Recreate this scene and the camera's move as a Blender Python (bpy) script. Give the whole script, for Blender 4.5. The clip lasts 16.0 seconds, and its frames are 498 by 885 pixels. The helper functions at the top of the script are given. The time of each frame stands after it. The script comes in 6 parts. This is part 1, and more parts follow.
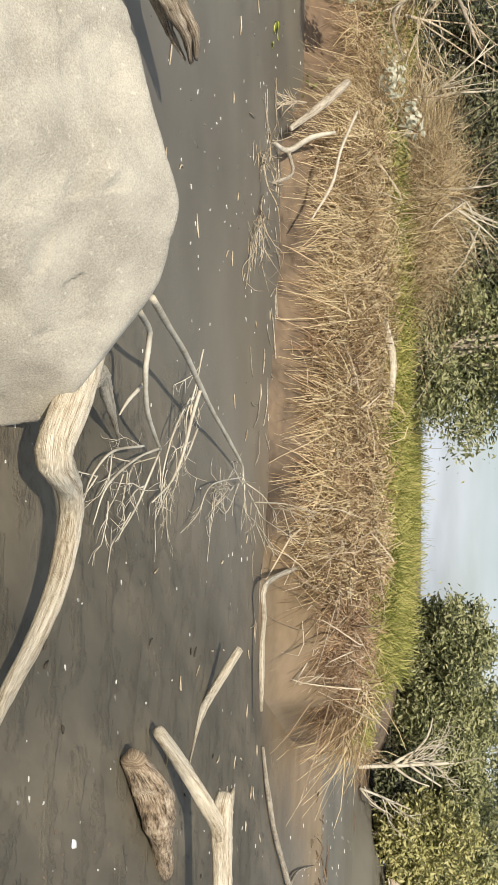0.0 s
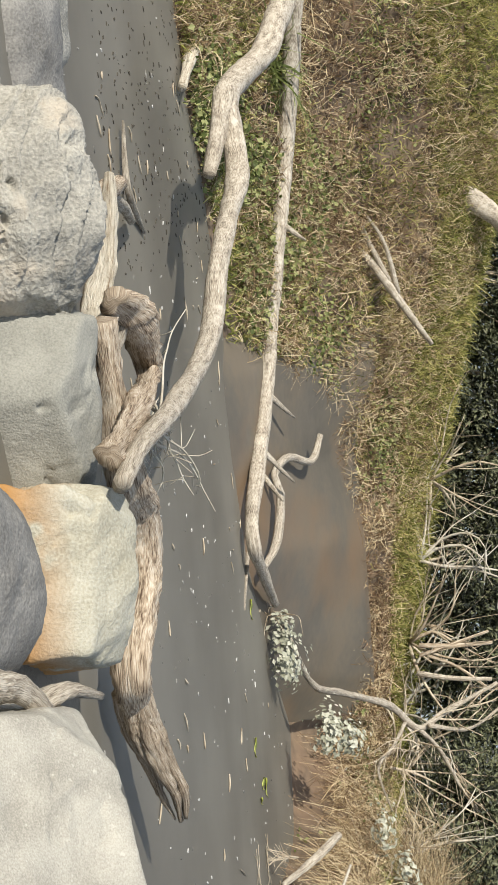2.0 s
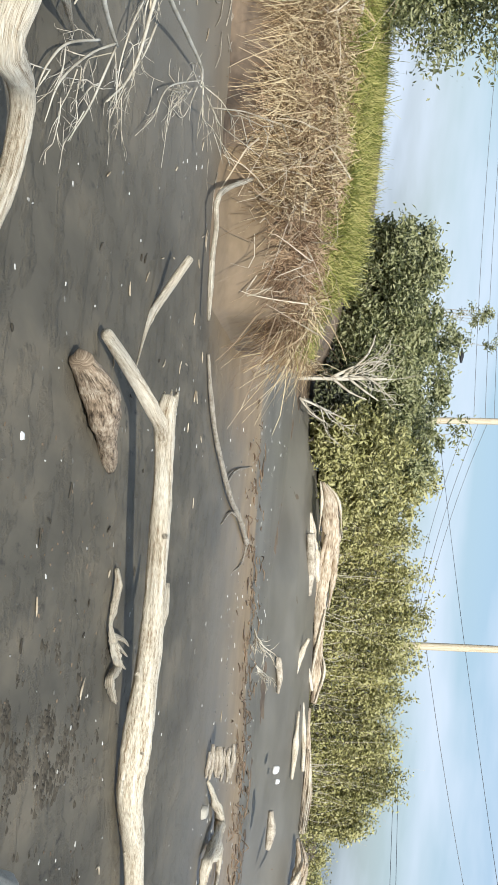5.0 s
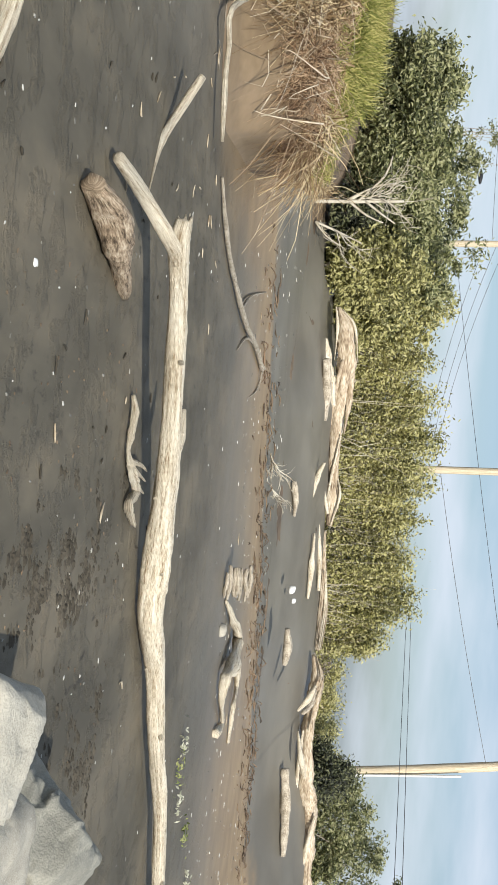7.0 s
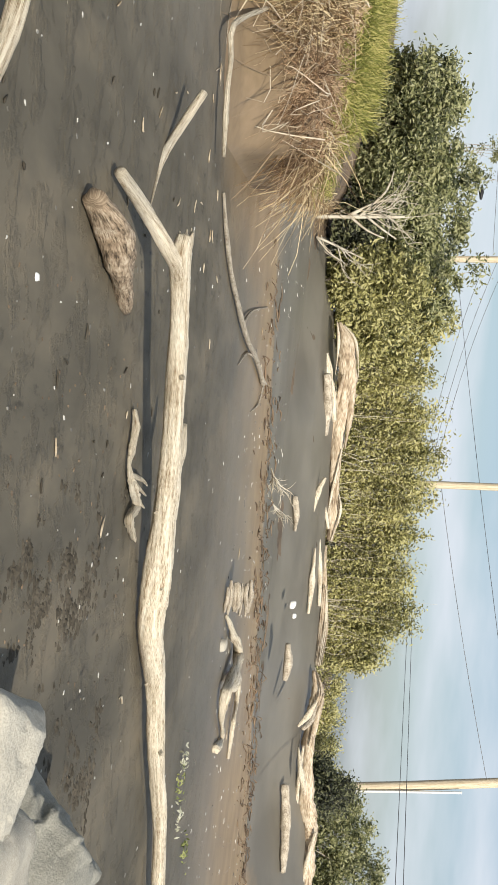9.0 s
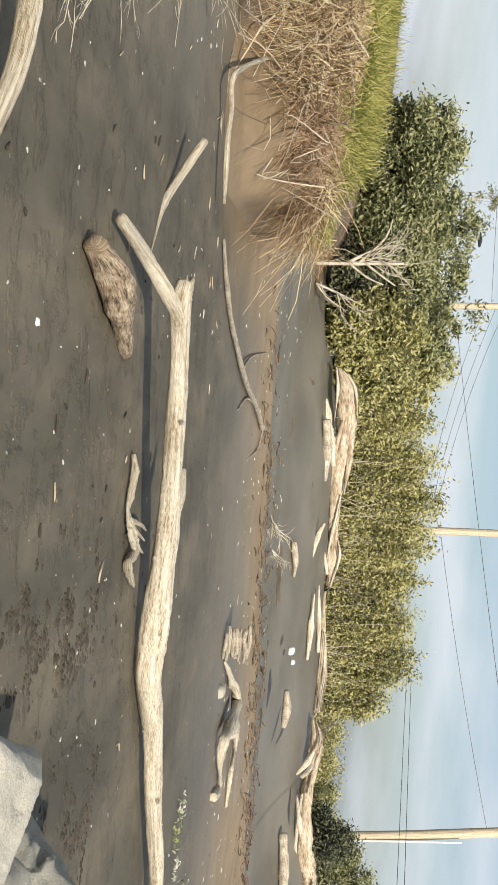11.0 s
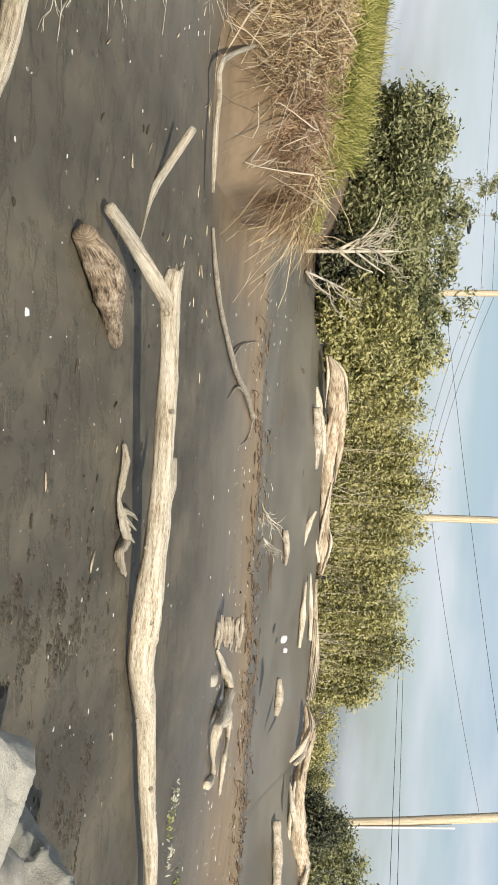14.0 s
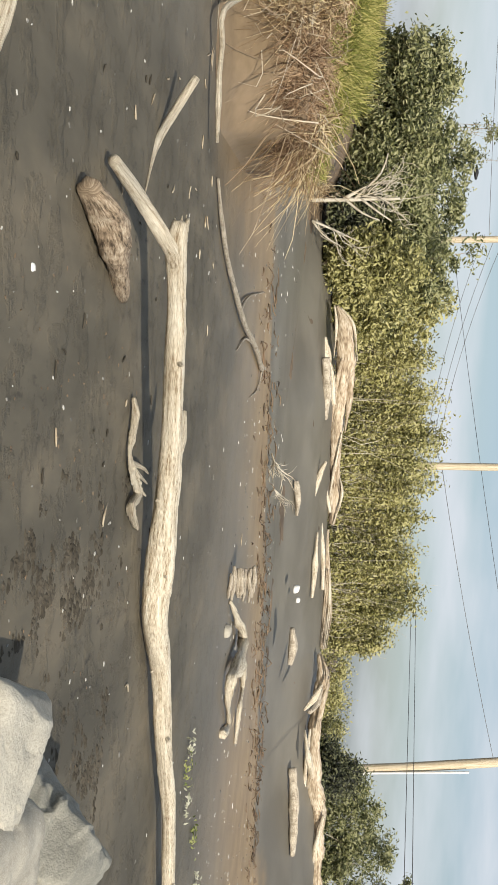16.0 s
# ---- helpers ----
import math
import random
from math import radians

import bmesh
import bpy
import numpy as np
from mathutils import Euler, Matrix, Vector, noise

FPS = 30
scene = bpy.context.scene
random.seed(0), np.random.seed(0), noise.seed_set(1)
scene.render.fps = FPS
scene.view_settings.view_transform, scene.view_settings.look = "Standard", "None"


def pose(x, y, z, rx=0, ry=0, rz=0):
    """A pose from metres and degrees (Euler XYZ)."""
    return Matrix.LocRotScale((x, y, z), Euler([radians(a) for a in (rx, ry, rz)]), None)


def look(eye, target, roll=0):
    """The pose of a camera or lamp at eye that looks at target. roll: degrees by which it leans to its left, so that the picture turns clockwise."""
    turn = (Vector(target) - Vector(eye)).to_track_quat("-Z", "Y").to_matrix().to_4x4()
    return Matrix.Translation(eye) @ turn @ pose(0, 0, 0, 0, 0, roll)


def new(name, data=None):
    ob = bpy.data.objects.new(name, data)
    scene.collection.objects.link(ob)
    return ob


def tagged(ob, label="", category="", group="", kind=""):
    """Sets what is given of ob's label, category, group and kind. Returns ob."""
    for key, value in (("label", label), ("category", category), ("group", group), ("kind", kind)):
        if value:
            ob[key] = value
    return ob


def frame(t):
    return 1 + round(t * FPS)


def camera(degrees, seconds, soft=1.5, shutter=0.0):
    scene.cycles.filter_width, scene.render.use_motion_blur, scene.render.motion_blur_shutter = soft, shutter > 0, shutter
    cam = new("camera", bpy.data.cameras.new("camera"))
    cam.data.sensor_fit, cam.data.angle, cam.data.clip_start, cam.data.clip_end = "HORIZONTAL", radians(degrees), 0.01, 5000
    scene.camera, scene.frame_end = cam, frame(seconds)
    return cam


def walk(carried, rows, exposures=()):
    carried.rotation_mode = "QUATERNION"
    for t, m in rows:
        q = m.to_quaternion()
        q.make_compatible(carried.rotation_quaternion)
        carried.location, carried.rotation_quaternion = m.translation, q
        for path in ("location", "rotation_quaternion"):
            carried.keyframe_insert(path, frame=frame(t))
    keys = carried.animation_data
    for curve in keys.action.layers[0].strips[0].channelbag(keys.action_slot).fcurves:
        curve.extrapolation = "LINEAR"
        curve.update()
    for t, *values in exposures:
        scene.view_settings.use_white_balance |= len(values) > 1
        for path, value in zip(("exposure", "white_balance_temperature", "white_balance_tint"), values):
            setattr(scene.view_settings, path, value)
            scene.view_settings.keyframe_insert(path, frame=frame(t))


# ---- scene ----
cam = camera(21.93, 16.0)
EYE = (0.0, 0.0, 2.0)


def aim(a, p, roll):
    """The pose at the eye that looks a degrees to the right of +y and p degrees up."""
    d = Vector((math.sin(radians(a)) * math.cos(radians(p)), math.cos(radians(a)) * math.cos(radians(p)), math.sin(radians(p))))
    return look(EYE, Vector(EYE) + d, roll)


PATH = [
    (0.0, aim(-24.99, -7.65, 90.19)),
    (0.5, aim(-34.26, -7.11, 88.13)),
    (1.0, aim(-44.69, -7.51, 87.34)),
    (1.5, aim(-55.58, -6.99, 84.51)),
    (2.0, aim(-57.94, -5.55, 84.20)),
    (2.5, aim(-44.90, -6.72, 86.82)),
    (3.0, aim(-32.67, -7.11, 88.78)),
    (3.5, aim(-26.24, -5.83, 90.41)),
    (4.0, aim(-18.71, -5.75, 91.68)),
    (4.2, aim(-14.96, -5.64, 92.93)),
    (6.3, aim(-2.27, -4.69, 95.77)),
    (6.5, aim(-0.46, -4.94, 95.90)),
    (7.0, aim(0.00, -4.62, 95.50)),
    (7.5, aim(0.04, -4.86, 95.57)),
    (8.0, aim(-0.46, -4.73, 95.55)),
    (8.5, aim(-0.75, -4.72, 95.54)),
    (9.0, aim(-0.65, -4.72, 95.57)),
    (9.2, aim(-1.33, -4.61, 95.41)),
    (11.3, aim(-2.67, -4.88, 95.61)),
    (11.5, aim(-2.43, -4.90, 95.70)),
    (12.0, aim(-2.39, -5.29, 96.47)),
    (12.5, aim(-2.14, -5.10, 95.74)),
    (13.0, aim(-1.93, -4.69, 95.69)),
    (13.5, aim(-1.92, -4.39, 94.89)),
    (14.0, aim(-2.20, -4.42, 95.21)),
    (14.5, aim(-0.93, -4.05, 95.17)),
    (15.0, aim(0.57, -3.15, 94.67)),
    (15.5, aim(1.00, -4.21, 94.22)),
    (16.0, aim(-0.01, -4.67, 94.34)),
]

walk(cam, PATH, [(0.0, 0.2, 6550, 10), (1.0, 0.18, 6280, 10), (2.0, 0.2, 6080, 10), (3.2, 0.2, 5730, 8), (4.2, 0.28, 5750, 8), (7.0, 0.15, 6080, 9), (8.0, 0.16, 6260, 10), (11.3, 0.17, 6480, 10), (13.0, 0.18, 6480, 10), (15.5, 0.06, 6480, 10), (16.0, 0.08, 6480, 10)])

# ---- light: low sun behind the eye and to its right; hazy sky with soft cloud ----
SUN_AZ, SUN_EL = 160.0, 27.5
world = bpy.data.worlds.new("sky")
scene.world = world
world.use_nodes = True
wn, wl = world.node_tree.nodes, world.node_tree.links
wn.clear()
w_out, w_bg = wn.new("ShaderNodeOutputWorld"), wn.new("ShaderNodeBackground")
sky = wn.new("ShaderNodeTexSky")
sky.sky_type, sky.sun_disc = "NISHITA", False
sky.sun_elevation, sky.sun_rotation = radians(SUN_EL), radians(SUN_AZ)
sky.air_density, sky.dust_density, sky.ozone_density = 1.0, 1.5, 1.0
w_tc, w_map, w_noise, w_ramp = wn.new("ShaderNodeTexCoord"), wn.new("ShaderNodeMapping"), wn.new("ShaderNodeTexNoise"), wn.new("ShaderNodeValToRGB")
w_map.inputs["Scale"].default_value = (3.0, 3.0, 14.0)
w_noise.inputs["Scale"].default_value, w_noise.inputs["Detail"].default_value = 1.3, 5.0
w_ramp.color_ramp.elements[0].position, w_ramp.color_ramp.elements[1].position = 0.42, 0.7
w_mix = wn.new("ShaderNodeMix")
w_mix.data_type = "RGBA"
w_mix.inputs["B"].default_value = (5.0, 5.3, 5.7, 1)
w_lift = wn.new("ShaderNodeMix")
w_lift.data_type, w_lift.inputs["Factor"].default_value = "RGBA", 0.55
w_lift.inputs["B"].default_value = (1.95, 2.4, 2.95, 1)
wl.new(w_tc.outputs["Generated"], w_map.inputs["Vector"])
wl.new(w_map.outputs["Vector"], w_noise.inputs["Vector"])
wl.new(w_noise.outputs["Fac"], w_ramp.inputs["Fac"])
wl.new(sky.outputs["Color"], w_lift.inputs["A"])
wl.new(w_lift.outputs["Result"], w_mix.inputs["A"])
wl.new(w_ramp.outputs["Color"], w_mix.inputs["Factor"])
wl.new(w_mix.outputs["Result"], w_bg.inputs["Color"])
w_bg.inputs["Strength"].default_value = 0.14
wl.new(w_bg.outputs["Background"], w_out.inputs["Surface"])
sun = new("sun", bpy.data.lights.new("sun", "SUN"))
sun.data.energy, sun.data.angle, sun.data.color = 4.9, radians(0.6), (1.0, 0.92, 0.79)
s_dir = Vector((math.sin(radians(SUN_AZ)) * math.cos(radians(SUN_EL)), math.cos(radians(SUN_AZ)) * math.cos(radians(SUN_EL)), math.sin(radians(SUN_EL))))
sun.matrix_world = look(s_dir * 50, (0, 0, 0))


# ---- materials ----
def material(name, colours, scale, rough, bump=0.2, bump_scale=None, detail=8.0, coord="Object", stretch=(1, 1, 1), spec=0.3, fine=0.35, island=0.0, sheen_through=0.0, stain=None, stain_low=None):
    """Two noises, coarse and fine, through a colour ramp; a bump from the fine one; island adds a lightness of its own to each piece."""
    m = bpy.data.materials.new(name)
    m.use_nodes = True
    n, l = m.node_tree.nodes, m.node_tree.links
    b = n["Principled BSDF"]
    tc, mp = n.new("ShaderNodeTexCoord"), n.new("ShaderNodeMapping")
    mp.inputs["Scale"].default_value = stretch
    l.new(tc.outputs[coord], mp.inputs["Vector"])
    coarse, small = n.new("ShaderNodeTexNoise"), n.new("ShaderNodeTexNoise")
    coarse.inputs["Scale"].default_value, coarse.inputs["Detail"].default_value = scale, detail
    small.inputs["Scale"].default_value, small.inputs["Detail"].default_value = bump_scale or scale * 9, 6
    l.new(mp.outputs["Vector"], coarse.inputs["Vector"])
    l.new(mp.outputs["Vector"], small.inputs["Vector"])
    mix = n.new("ShaderNodeMix")
    mix.inputs["Factor"].default_value = fine
    l.new(coarse.outputs["Fac"], mix.inputs["A"])
    l.new(small.outputs["Fac"], mix.inputs["B"])
    fac = mix.outputs["Result"]
    if island:
        geo, madd = n.new("ShaderNodeNewGeometry"), n.new("ShaderNodeMath")
        madd.operation = "MULTIPLY_ADD"
        madd.inputs[1].default_value, madd.inputs[2].default_value = island, -island / 2
        l.new(geo.outputs["Random Per Island"], madd.inputs[0])
        add = n.new("ShaderNodeMath")
        l.new(madd.outputs[0], add.inputs[0])
        l.new(fac, add.inputs[1])
        fac = add.outputs[0]
    ramp = n.new("ShaderNodeValToRGB")
    els = ramp.color_ramp.elements
    for i, c in enumerate(colours):
        p = 0.37 + 0.26 * i / max(1, len(colours) - 1)
        e = els[i] if i < 2 else els.new(p)
        e.position, e.color = p, (*c, 1)
    l.new(fac, ramp.inputs["Fac"])
    colour = ramp.outputs["Color"]
    if stain:
        s_noise, s_ramp, s_mix = n.new("ShaderNodeTexNoise"), n.new("ShaderNodeValToRGB"), n.new("ShaderNodeMix")
        s_noise.inputs["Scale"].default_value, s_noise.inputs["Detail"].default_value = stain[1], 4
        l.new(tc.outputs["Object"], s_noise.inputs["Vector"])
        s_ramp.color_ramp.elements[0].position, s_ramp.color_ramp.elements[1].position = stain[2], stain[2] + 0.12
        l.new(s_noise.outputs["Fac"], s_ramp.inputs["Fac"])
        s_mix.data_type = "RGBA"
        s_mix.inputs["B"].default_value = (*stain[0], 1)
        if stain_low:
            # seepage that keeps to the foot of the stone
            s_sep, s_map, s_mul = n.new("ShaderNodeSeparateXYZ"), n.new("ShaderNodeMapRange"), n.new("ShaderNodeMath")
            l.new(tc.outputs["Object"], s_sep.inputs["Vector"])
            l.new(s_sep.outputs["Z"], s_map.inputs["Value"])
            s_map.inputs["From Min"].default_value, s_map.inputs["From Max"].default_value = stain_low
            s_mul.operation = "MULTIPLY"
            l.new(s_ramp.outputs["Color"], s_mul.inputs[0])
            l.new(s_map.outputs["Result"], s_mul.inputs[1])
            l.new(s_mul.outputs[0], s_mix.inputs["Factor"])
        else:
            l.new(s_ramp.outputs["Color"], s_mix.inputs["Factor"])
        l.new(colour, s_mix.inputs["A"])
        colour = s_mix.outputs["Result"]
    height = mix.outputs["Result"]
    l.new(colour, b.inputs["Base Color"])
    b.inputs["Roughness"].default_value, b.inputs["Specular IOR Level"].default_value = rough, spec
    if bump:
        bp = n.new("ShaderNodeBump")
        bp.inputs["Strength"].default_value, bp.inputs["Distance"].default_value = bump, 0.03
        l.new(height, bp.inputs["Height"])
        l.new(bp.outputs["Normal"], b.inputs["Normal"])
    if sheen_through:
        tr, ms = n.new("ShaderNodeBsdfTranslucent"), n.new("ShaderNodeMixShader")
        l.new(colour, tr.inputs["Color"])
        ms.inputs[0].default_value = sheen_through
        l.new(b.outputs[0], ms.inputs[1])
        l.new(tr.outputs[0], ms.inputs[2])
        l.new(ms.outputs[0], n["Material Output"].inputs["Surface"])
    return m


GREY_ROCK = material("grey_rock", [(0.275, 0.255, 0.209), (0.369, 0.343, 0.286), (0.451, 0.424, 0.352)], 4.5, 0.85, 0.38, 110, detail=15, stain=((0.5, 0.475, 0.4), 34.0, 0.63), fine=0.5)
PALE_ROCK = material("pale_rock", [(0.3, 0.285, 0.24), (0.38, 0.36, 0.305), (0.45, 0.425, 0.36)], 3.2, 0.85, 0.5, 70, detail=15, fine=0.5)
SMOOTH_ROCK = material("smooth_rock", [(0.2, 0.195, 0.165), (0.27, 0.262, 0.222), (0.33, 0.318, 0.268)], 3.0, 0.85, 0.5, 80, detail=14, fine=0.5)
DARK_ROCK = material("dark_rock", [(0.13, 0.122, 0.108), (0.2, 0.19, 0.17), (0.28, 0.265, 0.235)], 2.6, 0.8, 0.5, 60, detail=13, fine=0.5)
ROUGH_ROCK = material("rough_rock", [(0.2, 0.19, 0.16), (0.32, 0.302, 0.255), (0.43, 0.405, 0.34)], 3.0, 0.85, 0.9, 55, detail=15, stain=((0.48, 0.42, 0.33), 2.2, 0.54), fine=0.5)
RUST_ROCK = material("rust_stained_rock", [(0.31, 0.285, 0.21), (0.4, 0.375, 0.29), (0.48, 0.455, 0.37)], 2.4, 0.85, 0.6, 60, detail=14, stain=((0.36, 0.19, 0.06), 3.4, 0.36), fine=0.5, stain_low=(0.3, 0.0))
TAN_WOOD = material("tan_driftwood", [(0.16, 0.11, 0.07), (0.46, 0.37, 0.26), (0.68, 0.61, 0.49)], 1.2, 0.85, 1.0, 6, coord="UV", stretch=(4, 0.9, 1), fine=0.55)
DRIFTWOOD = material("bleached_driftwood", [(0.26, 0.185, 0.105), (0.66, 0.58, 0.44), (0.84, 0.79, 0.66)], 2.4, 0.8, 1.0, 17, coord="UV", stretch=(4.5, 0.75, 1), fine=0.55)
STUMP_WOOD = material("dark_rotten_wood", [(0.06, 0.042, 0.026), (0.3, 0.225, 0.15), (0.55, 0.46, 0.34)], 2.6, 0.85, 1.0, 9, coord="UV", stretch=(4, 1.6, 1), fine=0.5)
OLD_WOOD = material("rotten_driftwood", [(0.1, 0.065, 0.04), (0.42, 0.33, 0.23), (0.66, 0.58, 0.46)], 2.4, 0.85, 1.0, 12, coord="UV", stretch=(4, 1.3, 1), fine=0.55)
GREY_WOOD = material("weathered_grey_wood", [(0.16, 0.13, 0.095), (0.43, 0.37, 0.285), (0.64, 0.58, 0.47)], 3.0, 0.85, 1.0, 14, coord="UV", stretch=(2.5, 1.4, 1), fine=0.55, stain=((0.6, 0.54, 0.44), 6.0, 0.6))
TWIG = material("dry_twig", [(0.24, 0.18, 0.11), (0.42, 0.35, 0.25), (0.56, 0.49, 0.37)], 3.0, 0.85, 0.2)
PALE_TWIG = material("pale_twig", [(0.340, 0.297, 0.221), (0.468, 0.425, 0.340), (0.561, 0.527, 0.442)], 3.0, 0.85, 0.2)
STRAW = material("dry_straw", [(0.160, 0.104, 0.052), (0.448, 0.323, 0.172), (0.688, 0.568, 0.358)], 0.9, 0.8, 0, island=0.55, sheen_through=0.25)
RED_STRAW = material("rusty_straw", [(0.132, 0.079, 0.044), (0.317, 0.202, 0.114), (0.493, 0.361, 0.229)], 0.9, 0.8, 0, island=0.5, sheen_through=0.25)
GRASS = material("green_grass", [(0.126, 0.137, 0.029), (0.294, 0.303, 0.073), (0.525, 0.468, 0.175)], 1.1, 0.7, 0, island=0.5, sheen_through=0.3)
DRY_ROOT = material("pale_dry_root", [(0.234, 0.172, 0.109), (0.406, 0.335, 0.234), (0.546, 0.476, 0.359)], 0.9, 0.85, 0, island=0.6)
LEAF = material("shrub_leaf", [(0.080, 0.092, 0.036), (0.232, 0.244, 0.096), (0.416, 0.416, 0.224)], 0.6, 0.5, 0, island=0.55, sheen_through=0.35, spec=0.5)
YELLOW_LEAF = material("yellow_green_leaf", [(0.144, 0.139, 0.048), (0.384, 0.370, 0.134), (0.595, 0.557, 0.269)], 0.6, 0.5, 0, island=0.55, sheen_through=0.38, spec=0.5)
# near-black leaf; also carries the shade painted into the far thicket's hollow
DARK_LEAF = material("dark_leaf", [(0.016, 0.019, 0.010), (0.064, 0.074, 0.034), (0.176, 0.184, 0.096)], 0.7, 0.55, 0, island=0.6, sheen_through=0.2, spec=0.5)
DRY_LEAF = material("withered_leaf", [(0.266, 0.266, 0.189), (0.385, 0.385, 0.294), (0.490, 0.483, 0.385)], 2.0, 0.7, 0, island=0.5, sheen_through=0.1)
POND_LEAF = material("floating_leaf", [(0.2, 0.24, 0.03), (0.34, 0.36, 0.07), (0.45, 0.45, 0.14)], 9.0, 0.5, 0.1)
PALE_POLE = material("pale_timber_pole", [(0.42, 0.34, 0.22), (0.58, 0.49, 0.35), (0.68, 0.6, 0.46)], 2.0, 0.8, 0.3, 14, coord="UV", stretch=(5, 0.6, 1))
METAL = material("painted_metal", [(0.3, 0.31, 0.32), (0.4, 0.41, 0.42)], 2.0, 0.5, 0.05)
BLACK = material("black_metal", [(0.012, 0.012, 0.014), (0.03, 0.03, 0.032)], 3.0, 0.5, 0.05)
WHITE = material("white_paint", [(0.62, 0.62, 0.6), (0.78, 0.78, 0.75)], 3.0, 0.6, 0.05)
FOAM = material("pale_fleck", [(0.12, 0.115, 0.1), (0.28, 0.27, 0.24), (0.5, 0.49, 0.45)], 4.0, 0.8, 0, island=0.6)
SOIL = material("muddy_soil", [(0.062, 0.045, 0.031), (0.150, 0.110, 0.073), (0.237, 0.169, 0.106)], 0.7, 0.75, 0.8, 5.0, stain=((0.200, 0.131, 0.081), 0.35, 0.56))
MUD_DARK = material("dark_wet_mud", [(0.038, 0.033, 0.025), (0.062, 0.054, 0.041), (0.092, 0.08, 0.062)], 3.0, 0.85, 0.3, spec=0.1)
COVE_SILT = material("cove_silt", [(0.100, 0.089, 0.070), (0.125, 0.109, 0.083), (0.156, 0.128, 0.090)], 0.5, 0.5, 0.25, 7.0, spec=0.25, fine=0.25, stain=((0.181, 0.125, 0.075), 0.3, 0.5))
TOE_SILT = material("toe_silt", [(0.165, 0.118, 0.07), (0.205, 0.15, 0.09), (0.245, 0.18, 0.112)], 0.8, 0.5, 0.3, 7.0, spec=0.2, fine=0.3)


def water_material():
    """Opaque muddy water and wet silt: grey, with brown shoals, smooth where it is open and rough where silt lies bare."""
    m = bpy.data.materials.new("muddy_water")
    m.use_nodes = True
    n, l = m.node_tree.nodes, m.node_tree.links
    b = n["Principled BSDF"]
    tc, mp = n.new("ShaderNodeTexCoord"), n.new("ShaderNodeMapping")
    l.new(tc.outputs["Object"], mp.inputs["Vector"])
    mp.inputs["Scale"].default_value = (0.6, 0.6, 1.0)

    def noise_node(scale, detail, vec, rough=0.5):
        t = n.new("ShaderNodeTexNoise")
        t.inputs["Scale"].default_value, t.inputs["Detail"].default_value, t.inputs["Roughness"].default_value = scale, detail, rough
        l.new(vec, t.inputs["Vector"])
        return t.outputs["Fac"]

    def ramp_node(fac, stops):
        r = n.new("ShaderNodeValToRGB")
        for i, (p, c) in enumerate(stops):
            e = r.color_ramp.elements[i] if i < 2 else r.color_ramp.elements.new(p)
            e.position, e.color = p, (*c, 1)
        l.new(fac, r.inputs["Fac"])
        return r.outputs["Color"]

    def mixed(fac, a, bb):
        x = n.new("ShaderNodeMix")
        x.data_type = "RGBA"
        for s, v in (("Factor", fac), ("A", a), ("B", bb)):
            l.new(v, x.inputs[s])
        return x.outputs["Result"]

    grey = ramp_node(noise_node(0.5, 8, mp.outputs["Vector"]), [(0.38, (0.131, 0.119, 0.096)), (0.62, (0.195, 0.179, 0.145))])
    shoal = ramp_node(noise_node(1.8, 6, mp.outputs["Vector"]), [(0.35, (0.254, 0.175, 0.097)), (0.65, (0.355, 0.251, 0.140))])
    # brown shoals end at a rim that runs slantwise over the stream; nearer they thin out in patches
    sep = n.new("ShaderNodeSeparateXYZ")
    l.new(tc.outputs["Object"], sep.inputs["Vector"])

    def calc(op, a, bb=None, c=None):
        x = n.new("ShaderNodeMath")
        x.operation = op
        for s, v in enumerate((a, bb, c)):
            if isinstance(v, (int, float)):
                x.inputs[s].default_value = v
            elif v is not None:
                l.new(v, x.inputs[s])
        return x.outputs[0]

    def smooth(v, lo, hi):
        r = n.new("ShaderNodeMapRange")
        r.interpolation_type = "SMOOTHSTEP"
        l.new(v, r.inputs["Value"])
        r.inputs["From Min"].default_value, r.inputs["From Max"].default_value = lo, hi
        return r.outputs["Result"]

    fine_wob = calc("MULTIPLY_ADD", noise_node(0.5, 6, tc.outputs["Object"]), 3.0, -1.5)
    run = calc("ADD", calc("MULTIPLY_ADD", sep.outputs["X"], -0.66, -29.5), calc("ADD", sep.outputs["Y"], fine_wob))
    patchy = smooth(noise_node(0.16, 5, tc.outputs["Object"]), 0.36, 0.62)
    near_rim = smooth(run, -9.0, -0.8)
    wide = calc("MULTIPLY", smooth(run, -17.0, -5.0), calc("MAXIMUM", calc("MULTIPLY", patchy, 0.5), smooth(sep.outputs["X"], 3.0, 7.5)))
    bank = calc("MULTIPLY", calc("MULTIPLY", calc("MAXIMUM", near_rim, wide), smooth(run, 0.8, -0.3)), smooth(sep.outputs["X"], -9.0, -6.0))
    # a tongue of the same silt below the bank's end
    side = calc("ABSOLUTE", calc("MULTIPLY_ADD", fine_wob, 0.5, calc("ADD", sep.outputs["X"], 4.3)))
    tongue = calc("MULTIPLY", smooth(side, 2.3, 0.6), calc("MULTIPLY", smooth(sep.outputs["Y"], 15.0, 17.0), smooth(sep.outputs["Y"], 30.0, 23.0)))
    col = mixed(calc("MAXIMUM", bank, tongue), grey, shoal)
    # near bare silt, with churned patches
    churn = ramp_node(noise_node(2.2, 9, tc.outputs["Object"], 0.65), [(0.5, (0, 0, 0)), (0.62, (1, 1, 1))])
    silt = n.new("ShaderNodeMapRange")
    silt.interpolation_type = "SMOOTHSTEP"
    l.new(sep.outputs["Y"], silt.inputs["Value"])
    silt.inputs["From Min"].default_value, silt.inputs["From Max"].default_value = 25.0, 14.0
